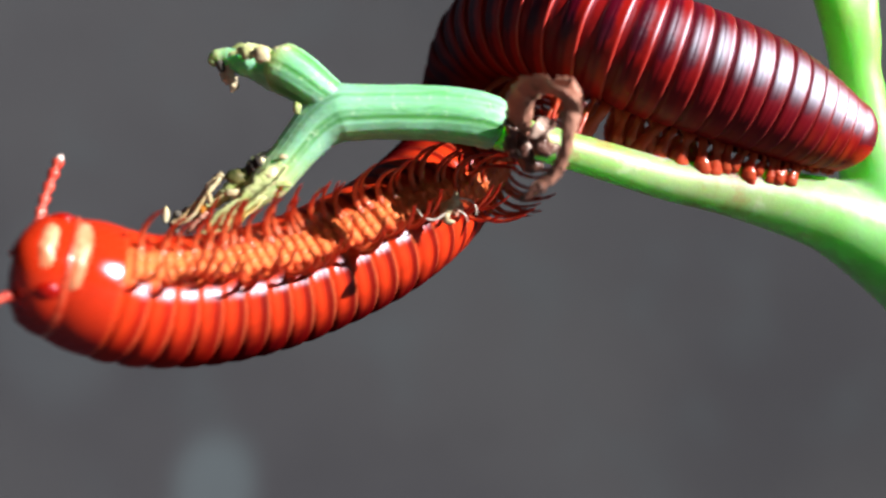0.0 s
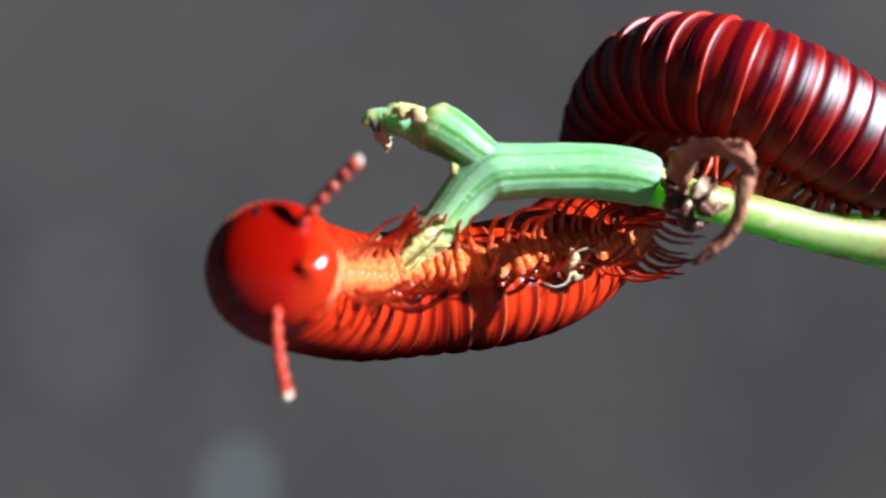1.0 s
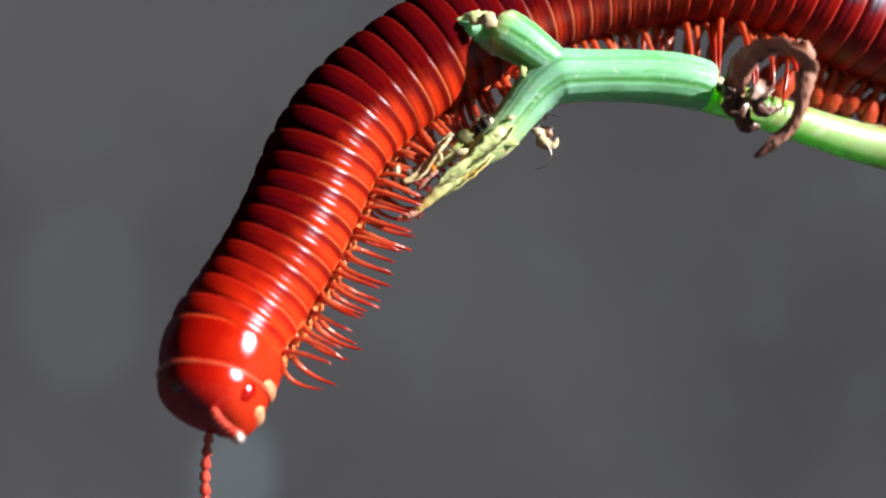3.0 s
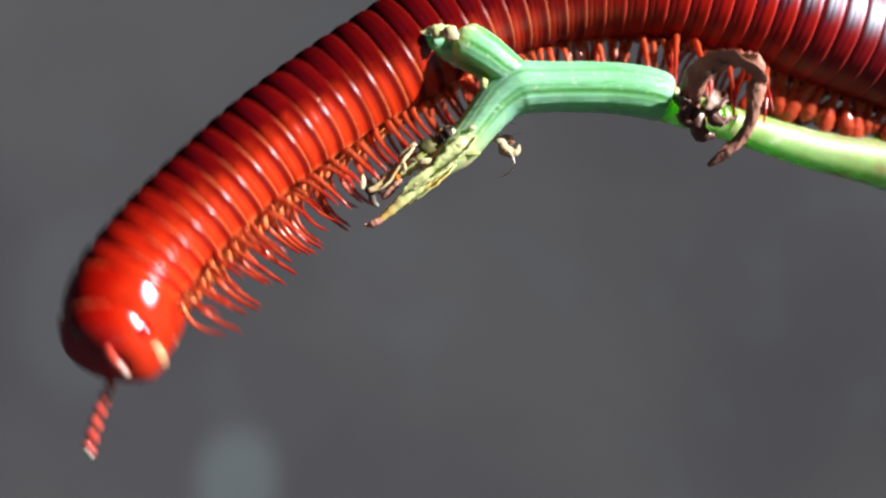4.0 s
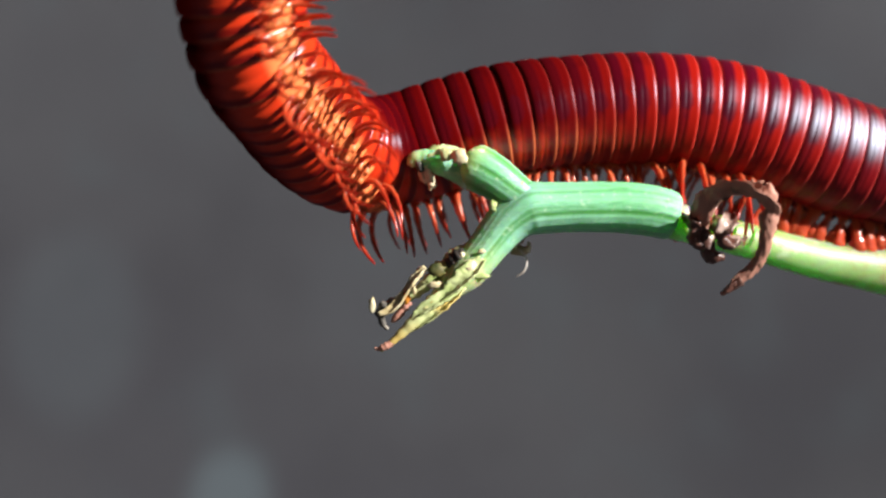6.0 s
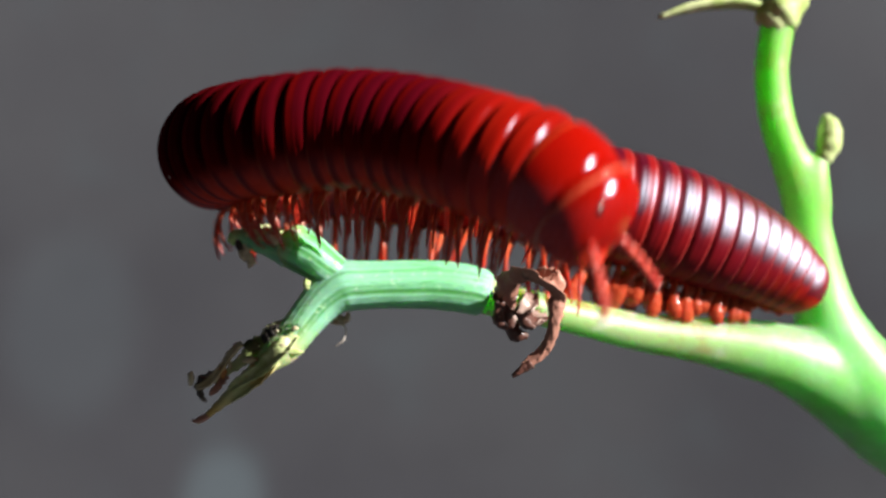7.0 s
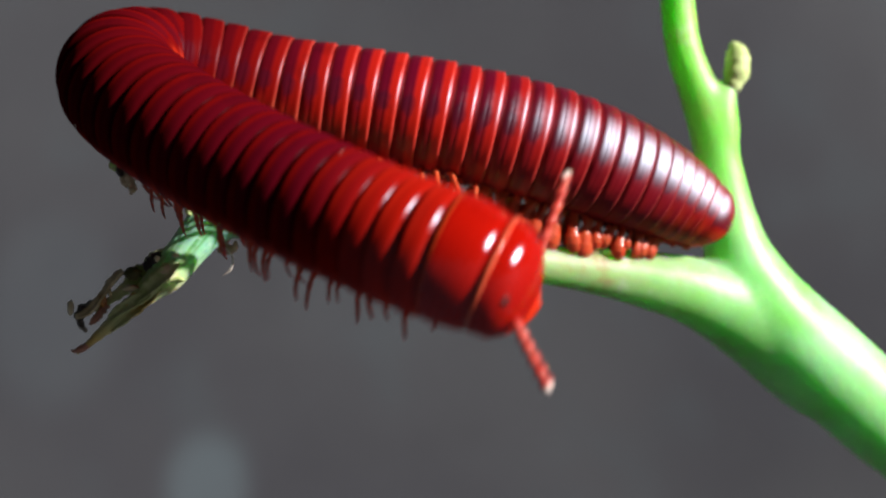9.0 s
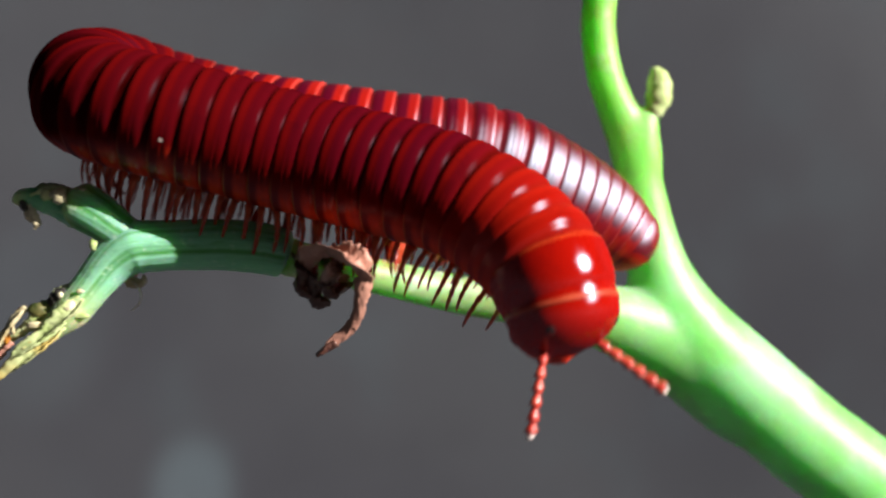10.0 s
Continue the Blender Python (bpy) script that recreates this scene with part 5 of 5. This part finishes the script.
    bend(8.5, [(23, 8.6, 6), (19.81, 8.06, 8), (16, 7, 9.2), (12.4, 6.3, 10.4), (6.4, 5.5, 12.02), (0.24, 5.1, 13.38), (-4.42, 4.9, 14.37), (-7.92, 4, 14.97), (-10.21, 2.3, 14.83), (-9.47, -1.33, 13.37), (-6.96, -3.67, 10.83), (-3.37, -6.2, 7.18), (-0.53, -6.65, 3.85), (1.37, -7.5, 0.5), (2.63, -7.95, -2.36), (3.11, -7.8, -4.5)],
         [(0, 0, -0.2, 1), (6, 0, -0.1, 1), (8, -0.6, -0.3, 0.8), (11, -0.1, -0.8, 0.6), (13, -0.05, -0.9, 0.4), (15, 0, -0.95, 0.2)])
    bend(8.8, [(23, 8.6, 6), (19.91, 8.06, 7.9), (16.5, 7, 9.2), (12.6, 6.3, 10.5), (7.8, 5.5, 11.9), (3.09, 5.3, 12.94), (-1.58, 5, 13.59), (-5.65, 4.8, 14.5), (-8.87, 3.8, 15.22), (-10.25, 1.47, 14.87), (-9.61, -1.67, 13.37), (-7.24, -3.9, 10.56), (-3.99, -5.9, 7.3), (-1.2, -7.7, 4.41), (1.52, -9.03, 1.48), (3.88, -10.16, -0.52), (5.72, -10.49, -1.48), (7.74, -10.62, -1.76)],
         [(0, 0, -0.2, 1), (7, 0, -0.1, 1), (9, -0.6, -0.3, 0.8), (12, -0.15, -0.75, 0.6), (15, -0.15, -0.85, 0.5), (17, 0.1, -0.85, 0.5)])
    bend(9.0, [(23, 8.6, 6), (19.51, 8.06, 7.9), (16, 7, 9.4), (12, 6.2, 10.8), (6.7, 5.8, 12.13), (1.76, 5.81, 13.08), (-3.09, 5.8, 13.87), (-7.29, 5.5, 14.88), (-10.4, 4.3, 15.36), (-11.51, 1.67, 14.67), (-10.91, -0.37, 13.49), (-8.02, -3.5, 11.4), (-4.02, -6.1, 9.17), (-0.11, -8.5, 7.24), (3.43, -10.23, 5.69), (6.01, -11.36, 4.64), (8.08, -11.89, 3.9), (10.14, -12.12, 2.87)],
         [(0, 0, -0.2, 1), (7, 0, -0.1, 1), (9, -0.6, -0.3, 0.8), (12, 0.05, -0.75, 0.65), (17, 0.1, -0.85, 0.5)])
    bend(9.3, [(23, 8.6, 6), (20.01, 8.05, 7.8), (16.3, 7, 9.1), (12, 6.2, 10.5), (7.1, 5.9, 11.72), (2.05, 5.81, 12.48), (-2.56, 6.3, 13.31), (-7.05, 6, 14.34), (-9.95, 4.9, 15.34), (-10.84, 3, 15.05), (-10.19, 1.2, 14.2), (-7.07, -0.07, 13.08), (-2.58, -0.33, 12.51), (1.82, -0.8, 12.31), (6.25, -2, 11.7), (9.95, -3.3, 10.99), (12.29, -4.6, 10.27), (14.31, -6, 9.26)],
         [(0, 0, -0.2, 1), (7, 0, -0.1, 1), (9, -0.6, -0.3, 0.8), (12, 0, -0.4, 0.9), (17, 0.1, -0.4, 0.9)])
    bend(9.5, [(23, 8.6, 6), (20.21, 8.05, 7.4), (16.1, 7, 9), (11.7, 6.2, 10.5), (6.8, 5.9, 11.71), (1.65, 5.81, 12.35), (-3.06, 6.3, 13.34), (-7.24, 6, 14.55), (-9.94, 4.9, 15.64), (-10.72, 3, 15.45), (-9.95, 1.2, 14.79), (-7.05, -0.07, 13.75), (-2.75, -0.33, 13.05), (1.76, -0.8, 12.72), (6.26, -2, 12.35), (10.34, -3.3, 11.88), (13.38, -4.6, 11.19), (16.34, -5.5, 9.93)],
         [(0, 0, -0.2, 1), (7, 0, -0.1, 1), (9, -0.6, -0.3, 0.8), (12, 0, -0.3, 0.95), (17, 0.2, -0.3, 0.9)])
    bend(9.8, [(23, 8.6, 6), (19.61, 8.05, 8.2), (15.9, 7, 9.9), (11.9, 6, 11.2), (7.39, 5.8, 11.82), (2.23, 5.81, 12.85), (-2.4, 6.3, 13.87), (-6.17, 6, 15.19), (-8.57, 4.9, 16.08), (-9.34, 3, 15.89), (-8.59, 1.2, 14.92), (-5.38, -0.07, 14), (-1.17, -0.33, 12.97), (3.01, -0.8, 12.09), (7.22, -2, 11.19), (10.98, -3.3, 10), (13.82, -4.6, 8.52), (15.8, -5.8, 6.79), (16.92, -6.2, 4.86)],
         [(0, 0, -0.2, 1), (7, 0, -0.1, 1), (9, -0.6, -0.3, 0.8), (12, 0, -0.35, 0.95), (18, 0.3, -0.4, 0.8)])
    bend(10.0, [(23, 8.6, 6), (20.21, 8.04, 8.1), (16.8, 7, 9.8), (13.2, 6, 11.3), (8.99, 5.8, 11.92), (3.83, 5.8, 12.76), (-0.8, 6.3, 13.67), (-4.9, 6, 14.9), (-7.19, 4.9, 15.68), (-8.18, 3, 15.7), (-7.65, 1.2, 14.85), (-4.51, -0.07, 13.8), (0, -0.33, 12.55), (4.19, -0.8, 11.37), (8.28, -2, 10.26), (12.06, -3.3, 8.98), (14.81, -4.6, 7), (16.39, -6.2, 4.66), (17, -6.8, 1.72)],
         [(0, 0, -0.2, 1), (7, 0, -0.1, 1), (9, -0.6, -0.3, 0.8), (12, 0.05, -0.4, 0.9), (16, 0.25, -0.5, 0.8), (18, 0.3, -0.7, 0.6)])
    times = [k / 10 for k in range(101)]
    table = [part_poses(t) for t in times]
    for i, ob in enumerate(PARTS):
        walk(ob, [(t, table[k][i]) for k, t in enumerate(times)])
    steps = [k / 5 for k in range(51)]
    for leg, i, x, hand in LEGS:
        if i < 14:
            continue
        free = min(1.0, (i - 12) / 14)
        home = leg.location.copy()
        odd = random.Random(i * 97 + round(x * 100) + hand)
        yaw, roll = odd.uniform(-20, 20), odd.uniform(-15, 15) + (34 if i < 21 and hand > 0 else 0)
        rows = []
        for t in steps:
            swing = math.sin(2 * math.pi * (t * 1.15 - (i + x) * 0.085) + (0.5 if hand > 0 else 0))
            lift = math.cos(2 * math.pi * (t * 1.15 - (i + x) * 0.085))
            m = pose(0, 0, 0, -hand * (9 * max(lift, 0) - 2) * free + roll, 0, 16 * swing * free + yaw)
            m.translation = home
            rows.append((t, m))
        walk(leg, rows)
    turns = {
        1: [(0, -4, 88), (0.5, -42, 75), (0.8, -2, 17), (1, 10, 45), (1.3, 64, 33), (1.5, 10, 45), (1.8, -32, 87), (2, 10, 45), (2.5, -30, 90), (2.7, 10, 45), (3.3, 16, 50), (3.8, 10, 45), (4.3, 14, 38), (4.8, 8, 48), (5.2, 10, 45), (5.8, 16, 40),
            (6.5, 10, 45), (6.9, -14, 47), (7, 10, 45), (7.2, 12, 51), (7.5, 10, 43), (7.8, 22, 23), (8, 6, 43), (8.2, 10, 45), (8.5, -4, 79), (8.6, 2, 90), (8.8, -14, 77), (9, -38, 90), (9.2, 12, 53), (9.5, -38, 41), (9.8, -26, 45), (10, -22, 35)],
        -1: [(0, 10, -45), (0.5, 20, -65), (0.8, 10, -45), (1, 6, -75), (1.3, 10, -45), (1.5, 66, -37), (1.8, 6, -88), (2, 10, -45), (2.5, -22, -71), (2.7, -22, -61), (3.3, 10, -45), (3.8, 10, -45), (4, -28, -45), (4.3, 46, -37), (4.5, 28, -75), (4.8, 28, -15),
             (5, 14, -31), (5.2, -6, -31), (5.8, 10, -45), (6.5, 10, -45), (7, -2, -35), (7.2, 16, -45), (7.5, 8, -23), (7.8, 4, -49), (8, 26, -31), (8.2, 32, -81), (8.5, 60, -51), (8.6, 30, -45), (8.8, 66, -51), (9, -24, -53), (9.5, 10, -19), (9.8, 10, -31), (10, -2, -27)]}
    for ant, hand, home in ANTENNAE:
        rows = []
        for t, lift, spread in turns[hand]:
            m = pose(0, 0, 0, 0, lift, spread)
            m.translation = home
            rows.append((t, m))
        walk(ant, rows)
    # the dead leaf swings when the legs push it
    hold = DEAD_LEAF.location.copy()
    rows = []
    for t, nod, swing in ((0, 0, -2), (3, 0, 0), (7, 0, 2), (8, 0, 3), (8.5, 0, 11), (8.9, 0, 6), (9.3, 0, 0), (9.5, 0, 0), (9.8, 4, 4), (10, 9, 11)):
        m = pose(0, 0, 0, nod, 0, swing)
        m.translation = hold
        rows.append((t, m))
    walk(DEAD_LEAF, rows)
    walk(DEBRIS, [(t, Matrix.Translation(mm(x, y, z)) @ pose(0, 0, 0, 0, spin, 0)) for t, x, y, z, spin in (
        (0, 0.1, 0.8, 2.3, 60), (0.5, -0.7, 0.8, 2.5, 40), (1, -1.6, 0.8, 2.4, 30), (1.5, -2.4, 1.0, 1.9, 20), (2, -4.2, 1.0, 2.0, 0), (2.5, -6.3, 1.5, 3.7, -10), (4.5, -6.3, 1.8, 3.9, -20), (5.2, -6.2, 1.8, 3.9, -20), (6.3, -6.2, 2.2, 5.2, -30), (10, -6.2, 2.2, 5.2, -30))])


motions()
